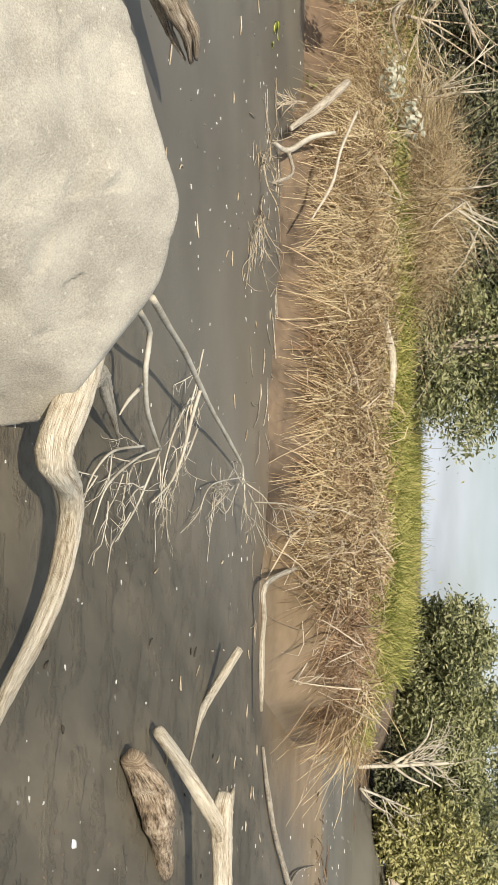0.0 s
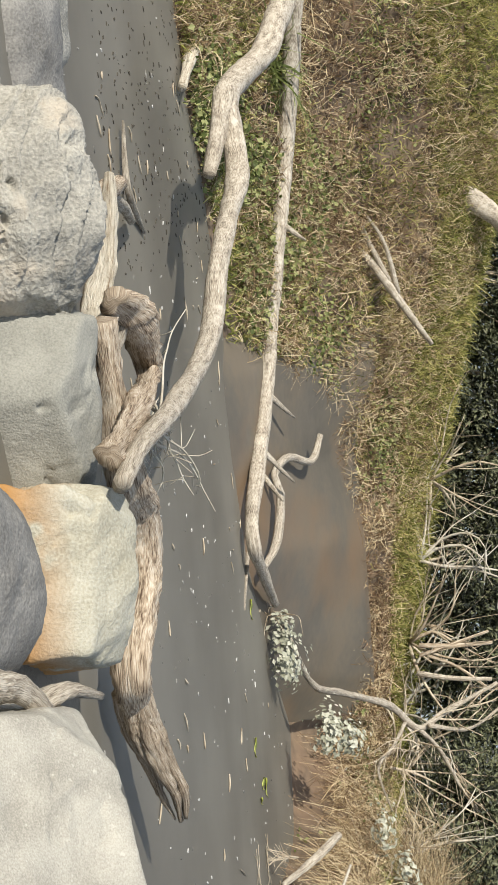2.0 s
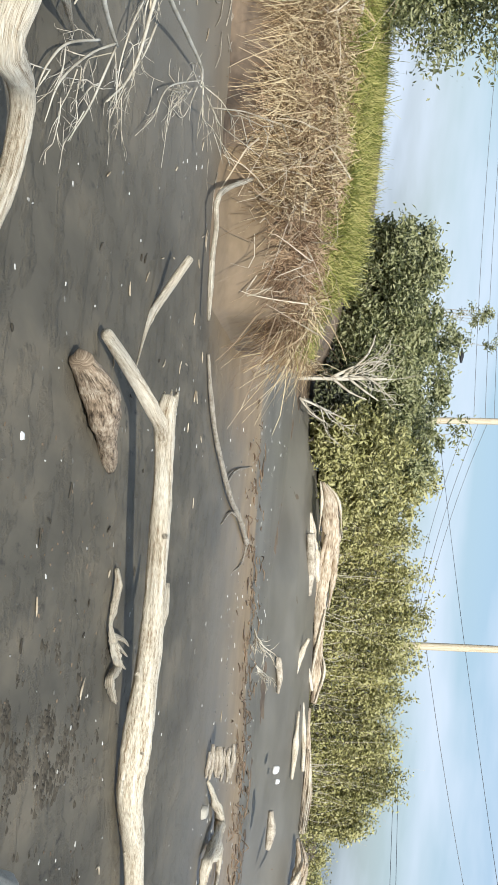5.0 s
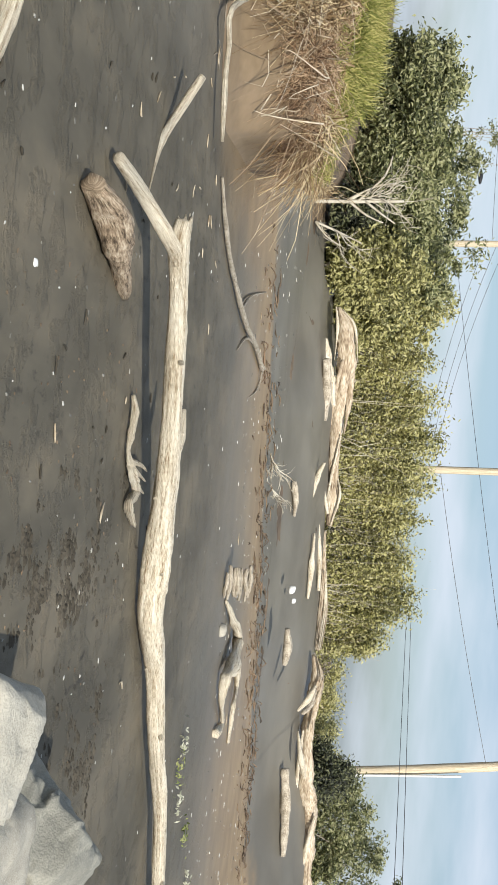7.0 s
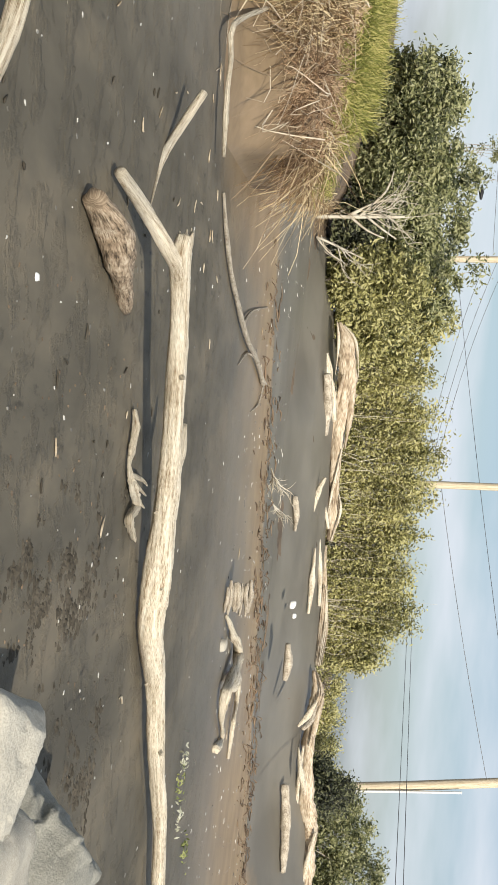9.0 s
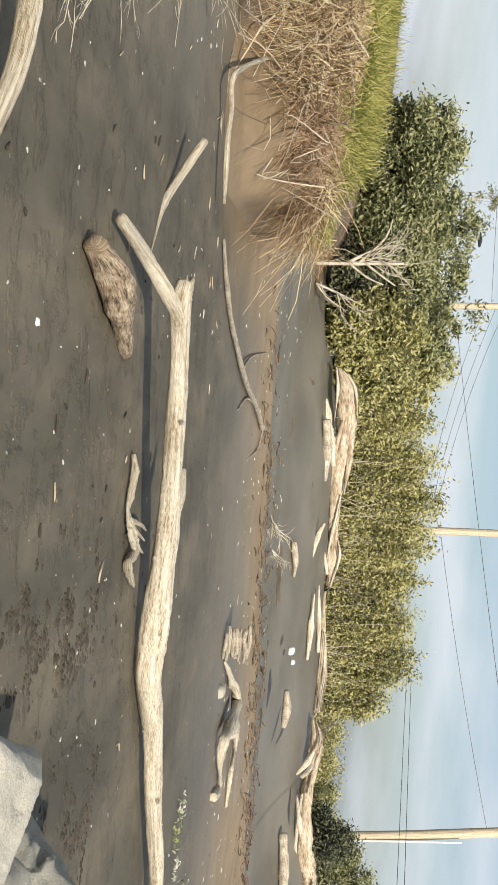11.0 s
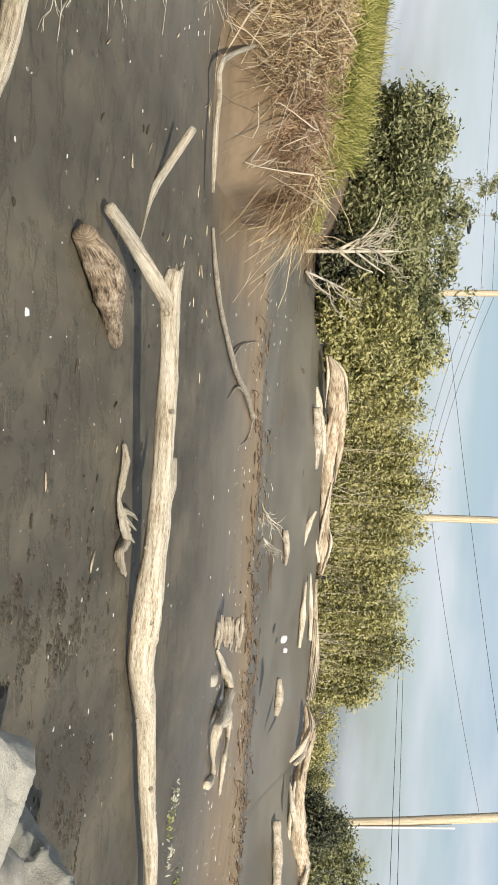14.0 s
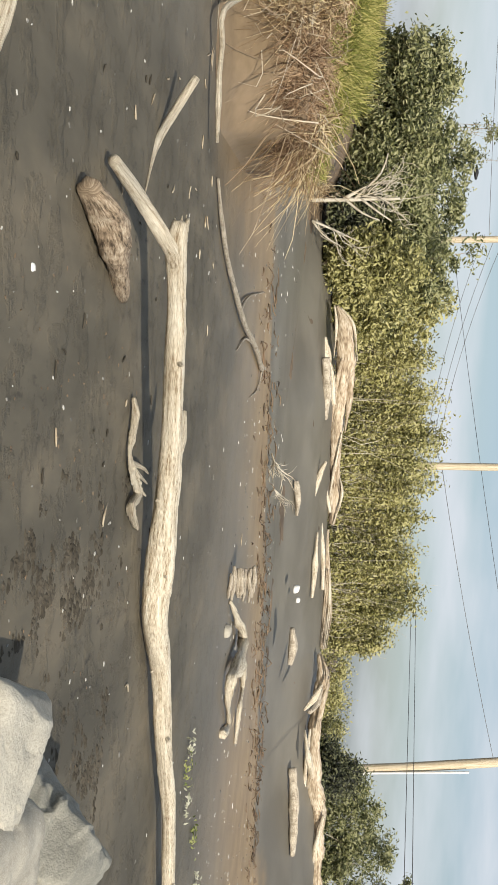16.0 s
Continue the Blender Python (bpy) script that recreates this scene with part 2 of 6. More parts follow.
    right = n.new("ShaderNodeMapRange")
    right.interpolation_type = "SMOOTHSTEP"
    l.new(sep.outputs["X"], right.inputs["Value"])
    right.inputs["From Min"].default_value, right.inputs["From Max"].default_value = -6.5, -2.5
    both = n.new("ShaderNodeMath")
    both.operation = "MULTIPLY"
    l.new(silt.outputs["Result"], both.inputs[0])
    l.new(right.outputs["Result"], both.inputs[1])
    rgh = n.new("ShaderNodeMapRange")
    l.new(both.outputs[0], rgh.inputs["Value"])
    rgh.inputs["To Min"].default_value, rgh.inputs["To Max"].default_value = 0.42, 0.7
    l.new(rgh.outputs["Result"], b.inputs["Roughness"])
    deep = n.new("ShaderNodeMapping")
    deep.inputs["Scale"].default_value = (1.5, 0.5, 1.0)
    l.new(tc.outputs["Object"], deep.inputs["Vector"])
    wet = ramp_node(noise_node(0.7, 10, deep.outputs["Vector"], 0.6), [(0.36, (0.085, 0.075, 0.055)), (0.5, (0.121, 0.106, 0.077)), (0.64, (0.178, 0.150, 0.105))])
    scum = ramp_node(noise_node(5.0, 6, deep.outputs["Vector"], 0.7), [(0.56, (0, 0, 0)), (0.68, (1, 1, 1))])
    patch = ramp_node(noise_node(0.45, 4, deep.outputs["Vector"]), [(0.45, (0, 0, 0)), (0.6, (1, 1, 1))])
    spots = n.new("ShaderNodeMath")
    spots.operation = "MULTIPLY"
    l.new(scum, spots.inputs[0])
    l.new(patch, spots.inputs[1])
    dark = n.new("ShaderNodeRGB")
    dark.outputs[0].default_value = (0.035, 0.031, 0.025, 1)
    l.new(mixed(both.outputs[0], col, mixed(spots.outputs[0], wet, dark.outputs[0])), b.inputs["Base Color"])
    b.inputs["Specular IOR Level"].default_value = 0.13
    ripple = noise_node(3.0, 4, mp.outputs["Vector"])
    lump = n.new("ShaderNodeMath")
    lump.operation = "MULTIPLY"
    l.new(churn, lump.inputs[0])
    l.new(both.outputs[0], lump.inputs[1])
    hgt = n.new("ShaderNodeMath")
    hgt.operation = "MULTIPLY_ADD"
    hgt.inputs[1].default_value = 0.12
    l.new(ripple, hgt.inputs[0])
    l.new(lump.outputs[0], hgt.inputs[2])
    bp = n.new("ShaderNodeBump")
    bp.inputs["Strength"].default_value, bp.inputs["Distance"].default_value = 0.5, 0.045
    l.new(hgt.outputs[0], bp.inputs["Height"])
    l.new(bp.outputs["Normal"], b.inputs["Normal"])
    return m


WATER = water_material()


# ---- builders ----
def finish(name, verts, faces, mat, parent=None, label="", smooth=True, uvs=None):
    me = bpy.data.meshes.new(name)
    me.from_pydata(np.asarray(verts, float).tolist(), [], faces if isinstance(faces, list) else faces.tolist())
    if uvs is not None:
        layer = me.uv_layers.new(name="UVMap")
        idx = np.zeros(len(me.loops), np.int32)
        me.loops.foreach_get("vertex_index", idx)
        layer.data.foreach_set("uv", np.asarray(uvs, np.float32)[idx].ravel())
    me.materials.append(mat)
    if smooth:
        me.polygons.foreach_set("use_smooth", np.ones(len(me.polygons), bool))
    me.update()
    ob = new(name, me)
    ob.parent = parent
    if label:
        tagged(ob, label)
    return ob


def spline(points, step):
    """Catmull-Rom through the control points, about step metres apart; returns places and the running parameter."""
    p = np.asarray(points, float)
    q = np.vstack([2 * p[0] - p[1], p, 2 * p[-1] - p[-2]])
    out, par = [], []
    for i in range(len(p) - 1):
        a, b, c, d = q[i:i + 4]
        m = max(2, int(np.linalg.norm(c - b) / step))
        for s in np.arange(m) / m:
            out.append(0.5 * (2 * b + (c - a) * s + (2 * a - 5 * b + 4 * c - d) * s ** 2 + (3 * b - a - 3 * c + d) * s ** 3))
            par.append(i + s)
    return np.array(out + [p[-1]]), np.array(par + [len(p) - 1.0])


def tube_data(points, radii, sides=10, step=0.12, rough=0.1, seed=0, blunt=True):
    """A round, uneven limb along the points: places, faces, uvs."""
    rng = np.random.default_rng(seed)
    c, par = spline(points, step)
    r = np.interp(par, np.linspace(0, len(points) - 1, len(radii)), radii)
    tan = np.gradient(c, axis=0)
    tan /= np.linalg.norm(tan, axis=1)[:, None] + 1e-9
    ref = np.array([0.0, 0.0, 1.0]) if abs(tan[:, 2]).mean() < 0.75 else np.array([1.0, 0.0, 0.0])
    s1 = np.cross(tan, ref)
    s1 /= np.linalg.norm(s1, axis=1)[:, None] + 1e-9
    s2 = np.cross(s1, tan)
    ang = np.linspace(0, 2 * np.pi, sides, endpoint=False)
    length = np.r_[0, np.cumsum(np.linalg.norm(np.diff(c, axis=0), axis=1))]
    k1, k2, k3 = rng.uniform(0, 6.28, 3)
    verts, uvs = [], []
    for i in range(len(c)):
        wob = 1 + rough * (0.6 * np.sin(2 * ang + k1 + length[i] * 2.1) + 0.5 * np.sin(3 * ang + k2 - length[i] * 3.7) + 0.5 * np.sin(length[i] * 5.3 + k3) + rng.normal(0, 0.35, sides))
        verts.append(c[i] + (r[i] * wob)[:, None] * (np.cos(ang)[:, None] * s1[i] + np.sin(ang)[:, None] * s2[i]))
        uvs.append(np.stack([np.abs(ang / np.pi - 1), np.full(sides, length[i])], 1))
    n = len(c)
    faces = [(i * sides + j, i * sides + (j + 1) % sides, (i + 1) * sides + (j + 1) % sides, (i + 1) * sides + j) for i in range(n - 1) for j in range(sides)]
    verts, uvs = np.vstack(verts), np.vstack(uvs)
    ends = np.array([c[0] - tan[0] * r[0] * 0.3, c[-1] + tan[-1] * r[-1] * 0.3])
    verts, uvs = np.vstack([verts, ends]), np.vstack([uvs, [[0, 0], [0, length[-1]]]])
    a, b = n * sides, n * sides + 1
    faces += [(a, (j + 1) % sides, j) for j in range(sides)] + [(b, (n - 1) * sides + j, (n - 1) * sides + (j + 1) % sides) for j in range(sides)]
    return verts, faces, uvs


def limb(name, points, radii, mat, parent=None, label="", sides=10, step=0.12, rough=0.1, seed=0):
    v, f, u = tube_data(points, radii, sides, step, rough, seed)
    return finish(name, v, f, mat, parent, label, uvs=u)


def joined(pieces):
    """Several tubes in one mesh."""
    vs, fs, us, base = [], [], [], 0
    for v, f, u in pieces:
        vs.append(v), us.append(u)
        fs += [tuple(i + base for i in q) for q in f]
        base += len(v)
    return np.vstack(vs), fs, np.vstack(us)


def thing(name, label, category, place=(0, 0, 0), group=""):
    """An empty at a thing's base, for its parts."""
    ob = new(name)
    ob.empty_display_size = 0.1
    ob.location = place
    return tagged(ob, label, category, group)


def settle(ob, parent):
    """Hang a part, built in world places, under its thing without moving it."""
    ob.parent = parent
    ob.matrix_parent_inverse = Matrix.Translation(-parent.location)
    return ob


def strips(roots, dirs, length, width, droop, segs=3, seed=0, curl=0.18):
    """Blades: thin tapering strips from roots along dirs, sagging by droop; places and quads."""
    rng = np.random.default_rng(seed)
    n = len(roots)
    side = np.cross(dirs, rng.normal(0, 1, (n, 3)))
    side /= np.linalg.norm(side, axis=1)[:, None] + 1e-9
    bow, kink = rng.normal(0, curl, (n, 3)), rng.normal(0, curl * 0.5, (n, 3))
    v = np.zeros((n, segs + 1, 2, 3))
    for k in range(segs + 1):
        s = k / segs
        p = roots + (dirs * s + bow * s * s + kink * math.sin(5.0 * s)) * length[:, None]
        p[:, 2] -= droop * length * s * s
        w = (width * (1 - 0.75 * s))[:, None] * side * 0.5
        v[:, k, 0], v[:, k, 1] = p - w, p + w
    idx = np.arange(n)[:, None] * (segs + 1) * 2
    f = np.concatenate([np.stack([idx[:, 0] + 2 * k, idx[:, 0] + 2 * k + 1, idx[:, 0] + 2 * k + 3, idx[:, 0] + 2 * k + 2], 1) for k in range(segs)])
    return v.reshape(-1, 3), f


def leaf_quads(centres, size, seed, slim=0.38, lift=0.2):
    """Leaves: folded four-cornered blades round the centres, most of them turned to the light."""
    rng = np.random.default_rng(seed)
    n = len(centres)
    u = rng.normal(0, 0.55, (n, 3)) + [0.2, -0.6, 0.5]
    u /= np.linalg.norm(u, axis=1)[:, None]
    d = rng.normal(0, 1, (n, 3)) * [1, 1, 0.75]
    d[:, 2] -= lift
    d -= u * np.sum(d * u, axis=1)[:, None]
    d /= np.linalg.norm(d, axis=1)[:, None]
    s = np.cross(d, u)
    L = size * rng.uniform(0.6, 1.3, n)[:, None]
    v = np.stack([centres - d * L / 2, centres + s * L * slim / 2 + u * L * 0.06, centres + d * L / 2, centres - s * L * slim / 2 + u * L * 0.06], 1)
    return v.reshape(-1, 3), np.arange(4 * n).reshape(n, 4)


def boulder(name, centre, planes, turn, mat, label, seed, sharp=16, rough=0.02, level=6, group="riprap boulders", strata=0.0, chips=0.0):
    """A quarried block: flat faces that meet in worn edges, then flaked and pitted. Each face is a normal and a point on it."""
    rng = np.random.default_rng(seed)
    bm = bmesh.new()
    bmesh.ops.create_icosphere(bm, subdivisions=level, radius=1.0)
    u = np.array([v.co for v in bm.verts])
    lean = np.zeros(len(u))
    o = Vector((seed * 3.1, 0, 0))
    wobble = np.array([noise.noise(Vector(p) * 2.2 + o) for p in u])
    for k, (nn, at) in enumerate(planes):
        nn = np.array(nn, float) / np.linalg.norm(nn)
        depth = max(0.012, float(nn @ np.array(at, float)))
        lean += np.clip(u @ nn / (depth * (1 + 0.05 * wobble * (-1) ** k)), 0, None) ** sharp
    p = u * (lean ** (-1.0 / sharp))[:, None]
    for v, q in zip(bm.verts, p):
        q = Vector(q)
        n1, n2 = noise.noise(q * 2.3 + o), noise.noise(q * 6.5 + o)
        pit = noise.noise(q * 17 + o)
        k = rough * (1.3 * n1 + 0.7 * n2 + 0.3 * noise.noise(q * 40 + o) - 0.9 * max(0.0, pit - 0.35))
        if strata:
            zone = max(0.0, min(1.0, noise.noise(q * 1.3 + o * 2) * 3 + 0.35))
            lay = (q.x * 0.45 + q.y * 0.35 + q.z * 0.85) * 5.0 + 1.6 * noise.noise(q * 1.9 + o)
            k += strata * zone * ((lay % 1.0) - 0.5 + 0.5 * abs(noise.noise(Vector((q.x * 5 + lay, q.y * 11, q.z * 11)) + o)))
        if chips:
            edge = noise.cell(Vector((q.x * 4 + n1, q.y * 4 + n2, q.z * 4)) + o)
            k -= chips * max(0.0, edge - 0.3) * abs(n2)
        v.co = q * (1 + k / max(0.35, q.length))
    me = bpy.data.meshes.new(name)
    bm.to_mesh(me)
    bm.free()
    me.polygons.foreach_set("use_smooth", np.ones(len(me.polygons), bool))
    me.materials.append(mat)
    ob = new(name, me)
    ob.matrix_world = pose(*centre, *turn)
    return tagged(ob, label, "boulder", group)


def block(a, b, c, seed, cuts=5):
    """Faces of a plain block of half sizes a, b, c with some corners knocked off."""
    rng = np.random.default_rng(seed)
    faces = [((1, 0.1, 0.1), (a, 0, 0)), ((-1, 0, 0.15), (-a, 0, 0)), ((0.1, 1, 0.1), (0, b, 0)), ((0, -1, 0.2), (0, -b, 0)), ((0.1, -0.15, 1), (0, 0, c)), ((0, 0, -1), (0, 0, -c))]
    for k in range(cuts):
        d = rng.normal(0, 1, 3) + [0, -0.2, 0.5]
        d /= np.linalg.norm(d)
        faces.append((tuple(d), tuple(d * rng.uniform(0.8, 0.98) * (abs(d[0]) * a + abs(d[1]) * b + abs(d[2]) * c) * 0.86)))
    return faces


# ---- the lie of the land: by bearing from the bank's foot, the shoulder and the top ----
AZ = [-180, -100, -85, -73, -67, -62, -57, -53, -49, -45, -40.5, -38, -33, -27, -20, -16, -13.5, -12, -11, -7, -2, 5, 10, 13, 16, 19, 30, 60, 180]
FOOT = [17, 17, 17, 17.5, 18.3, 18.5, 18.6, 19.2, 21, 23.5, 22.5, 18.8, 18.3, 17, 16.7, 16.7, 17.4, 20, 42, 40, 36, 36, 37, 38, 39, 39, 38, 30, 17]
SHOULDER = [23, 23, 23, 23, 23, 23, 24, 25, 25.7, 25.5, 23.4, 20.2, 19.8, 18.6, 18.3, 18.3, 19, 22, 46, 43, 40, 41, 42, 43, 43, 43, 42, 34, 22]
MID = [1.5, 1.5, 1.5, 1.5, 1.45, 1.35, 1.2, 1.6, 1.5, 1.0, 0.95, 1.05, 1.1, 1.0, 1.0, 0.95, 0.8, 0.55, 0.2, 0.4, 0.6, 0.7, 0.7, 0.75, 0.9, 1.0, 1.0, 1.2, 1.7]
TOP = [27, 27, 27, 27, 28, 28, 28, 28, 28, 29, 26, 22.5, 22.3, 21.3, 20.5, 20.3, 21, 24, 50, 48, 44, 45, 45, 46, 46, 46, 46, 40, 27]
RISE = [5.3, 5.3, 5.3, 5.3, 5.0, 4.1, 3.4, 2.8, 2.35, 1.95, 1.5, 1.55, 1.65, 1.5, 1.45, 1.3, 1.1, 0.8, 0.4, 0.8, 1.1, 1.25, 1.3, 1.42, 1.62, 1.72, 1.72, 1.72, 5.3]


def land(az, d):
    """The ground's height at a bearing in degrees and a distance from the eye's foot."""
    az, d = np.asarray(az, float), np.asarray(d, float)
    f, s, m, t, r = (np.interp(az, AZ, k) for k in (FOOT, SHOULDER, MID, TOP, RISE))
    z = np.where(d < f, -0.3 + 0.3 * np.clip((d - f + 1.5) / 1.5, 0, 1), 0.0)
    ease = np.interp(az, [-11, -9], [1.0, 1.8])
    z = np.where((d >= f) & (d < s), m * np.clip((d - f) / (s - f), 0, 1) ** ease, z)
    z = np.where((d >= s) & (d < t), m + (r - m) * (d - s) / (t - s), z)
    z = np.where(d >= t, r, z)
    near = np.clip((3.6 - d) / 1.6, 0, 1)
    return np.maximum(z, -0.3 + 0.7 * near)


def polar(az, d):
    a = np.radians(az)
    return np.stack([np.sin(a) * d, np.cos(a) * d], -1)


def build_ground():
    az = np.r_[np.arange(-180, -86, 4.0), np.arange(-86, 26, 0.4), np.arange(26, 180, 4.0)]
    dd = np.r_[np.linspace(0.3, 15, 20), np.linspace(15.5, 52, 110), np.geomspace(54, 1500, 22)]
    A, D = np.meshgrid(az, dd, indexing="ij")
    xy = polar(A, D)
    z = land(A, D)
    rng = np.random.default_rng(4)
    bump = np.array([noise.noise(Vector((x * 0.9, y * 0.9, 0))) * 0.07 + noise.noise(Vector((x * 3, y * 3, 5))) * 0.03 for x, y in xy.reshape(-1, 2)]).reshape(z.shape)
    z = z + bump * (z > -0.2) * np.clip(D / 10, 0, 1)
    v = np.concatenate([xy, z[..., None]], -1).reshape(-1, 3)
    n, m = len(az), len(dd)
    i, j = np.meshgrid(np.arange(n), np.arange(m - 1), indexing="ij")
    k = (i + 1) % n
    f = np.stack([i * m + j, i * m + j + 1, k * m + j + 1, k * m + j], -1).reshape(-1, 4)
    inner = [tuple(range(0, n * m, m))]
    return finish("ground", v, f.tolist() + inner, SOIL)


ground = tagged(build_ground(), "brown muddy river bank and flat land beyond", "ground", kind="structure")


def build_water():
    xs, ys = np.linspace(-60, 60, 61), np.linspace(-20, 60, 41)
    X, Y = np.meshgrid(xs, ys, indexing="ij")
    v = np.stack([X, Y, 0 * X], -1).reshape(-1, 3)
    n, m = len(xs), len(ys)
    i, j = np.meshgrid(np.arange(n - 1), np.arange(m - 1), indexing="ij")
    f = np.stack([i * m + j, (i + 1) * m + j, (i + 1) * m + j + 1, i * m + j + 1], -1).reshape(-1, 4)
    return finish("water", v, f, WATER)


def build_mud():
    """The wet mud flat that rises gently to the far shore, a finger's breadth over the ground."""
    az, fr = np.arange(-10, 40, 0.5), np.linspace(-0.15, 1.15, 40)
    A, F = np.meshgrid(az, fr, indexing="ij")
    d0, d1 = np.interp(A, AZ, FOOT), np.interp(A, AZ, TOP)
    D = d0 + F * (d1 - d0)
    xy = polar(A, D)
    bump = np.array([noise.noise(Vector((x * 0.5, y * 0.5, 9))) * 0.06 for x, y in xy.reshape(-1, 2)]).reshape(D.shape)
    v = np.concatenate([xy, (land(A, D) + 0.008 + (0.05 + bump) * np.clip(F / 0.3, 0.0, 1))[..., None]], -1)
    v[:, 0, 2] = v[:, -1, 2] = -0.2
    n, m = D.shape
    i, j = np.meshgrid(np.arange(n - 1), np.arange(m - 1), indexing="ij")
    f = np.stack([i * m + j, i * m + j + 1, (i + 1) * m + j + 1, (i + 1) * m + j], -1).reshape(-1, 4)
    return finish("mud_flat", v.reshape(-1, 3), f, WATER)


def build_cove():
    """Smooth wet silt in the cove behind the fallen trunk and on the toe of the bank's end."""
    for k, (a0, a1, top) in enumerate(((-63, -45, 0.68), (-21, -11.6, 0.5))):
        az, fr = np.arange(a0, a1, 0.3), np.linspace(-0.2, top, 30)
        A, F = np.meshgrid(az, fr, indexing="ij")
        d0, d1 = np.interp(A, AZ, FOOT), np.interp(A, AZ, TOP)
        xy = polar(A, d0 + F * (d1 - d0))
        inset = np.minimum(np.minimum(A - a0, az[-1] - A) / 2.0, 1.0) * np.minimum((top - F) / 0.06, 1.0)
        bump = np.array([noise.noise(Vector((x * 0.7, y * 0.7, 4))) * 0.05 + noise.noise(Vector((x * 2.5, y * 2.5, 4))) * 0.02 for x, y in xy.reshape(-1, 2)]).reshape(F.shape)
        z = land(A, d0 + F * (d1 - d0)) + 0.14 * inset - 0.03 * (1 - inset) + bump * inset
        n, m = F.shape
        i, j = np.meshgrid(np.arange(n - 1), np.arange(m - 1), indexing="ij")
        f = np.stack([i * m + j, i * m + j + 1, (i + 1) * m + j + 1, (i + 1) * m + j], -1).reshape(-1, 4)
        tagged(finish("mud_flat", np.concatenate([xy, z[..., None]], -1).reshape(-1, 3), f, (COVE_SILT, TOE_SILT)[k]), "smooth wet brown silt at the foot of the bank", "mud", kind="structure")


build_cove()
tagged(build_mud(), "wet grey mud flat rising to the far shore", "mud", kind="structure")
tagged(build_water(), "still grey-brown muddy stream water over silt", "water", kind="structure")

# ---- boulders of the near shore ----
BIG = [((-1, -0.2, 0.1), (-0.97, 0, 0.2)), ((-0.75, -0.1, 0.66), (-0.8, 0, 0.57)), ((-0.2, -0.5, 0.84), (-0.2, 0, 0.8)), ((-0.2, 0.5, 0.84), (-0.2, 0, 0.82)), ((0.2, -0.45, 0.86), (0.4, 0, 0.87)), ((0.2, 0.5, 0.82), (0.4, 0, 0.88)),
       ((0.36, -0.64, 0.68), (0.9, 0, 0.52)), ((0.62, 0.2, 0.75), (0.9, 0, 0.53)), ((0.5, -0.68, 0.54), (0.68, 0, 0.78)), ((0.6, -0.79, 0.15), (1.2, 0, 0.1)), ((1, 0.4, 0.1), (1.23, 0, 0.1)), ((0, -1, 0.25), (0, -0.85, 0.1)), ((0, 1, 0.2), (0, 0.8, 0.2)), ((0, 0, -1), (0, 0, -0.8))]
ROUGH = [((-1, -0.1, 0.1), (-0.62, 0, 0.1)), ((-0.7, -0.1, 0.7), (-0.53, 0, 0.5)), ((-0.1, -0.5, 0.85), (0, 0, 0.66)), ((-0.05, 0.5, 0.86), (0.1, 0, 0.7)), ((0.42, -0.35, 0.84), (0.35, 0, 0.62)), ((0.5, 0.3, 0.8), (0.4, 0, 0.62)),
         ((0.85, -0.5, 0.1), (0.62, -0.2, 0.2)), ((-0.35, -0.8, 0.45), (0, -0.4, 0.3)), ((0.35, -0.9, 0.25), (0.25, -0.42, 0.2)), ((0, 1, 0.1), (0, 0.6, 0)), ((0, 0, -1), (0, 0, -0.6)), ((-0.6, -0.7, 0.3), (-0.45, -0.3, 0.2)), ((0.15, -0.7, 0.7), (0.1, -0.2, 0.55))]
SMOOTH = [((-1, 0.1, 0.3), (-0.6, 0, 0.2)), ((0.04, -0.3, 0.95), (0, 0, 0.54)), ((0.1, 0.4, 0.9), (0, 0, 0.55)), ((0.62, -0.1, 0.78), (0.47, 0, 0.42)), ((1, -0.25, -0.15), (0.6, 0, 0.2)), ((0.3, -0.95, 0.12), (0, -0.4, 0.1)), ((-0.5, -0.85, 0.2), (-0.25, -0.35, 0.1)), ((0, 1, 0.1), (0, 0.5, 0)), ((0, 0, -1), (0, 0, -0.6))]
RUSTY = [((-1, 0, 0.05), (-0.45, 0, 0)), ((-0.6, -0.1, 0.8), (-0.37, 0, 0.49)), ((0.1, -0.4, 0.9), (0, 0, 0.56)), ((0.14, 0.5, 0.85), (0, 0, 0.57)), ((0.5, -0.2, 0.85), (0.46, 0, 0.44)), ((1, -0.15, 0), (0.54, 0, 0.1)), ((0.05, -1, 0.3), (0, -0.46, 0.1)), ((0, 1, 0), (0, 0.5, 0)), ((0, 0, -1), (0, 0, -0.5))]
PALE = [((-1, 0, 0.15), (-0.46, 0, 0.15)), ((-0.65, -0.1, 0.75), (-0.37, 0, 0.3)), ((0.22, -0.35, 0.9), (0, 0, 0.33)), ((0.22, 0.4, 0.88), (0, 0, 0.34)), ((1, 0, 0.1), (0.6, 0, 0)), ((0, -1, 0.3), (0, -0.5, 0)), ((0, 1, 0.2), (0, 0.45, 0)), ((0, 0, -1), (0, 0, -0.35))]
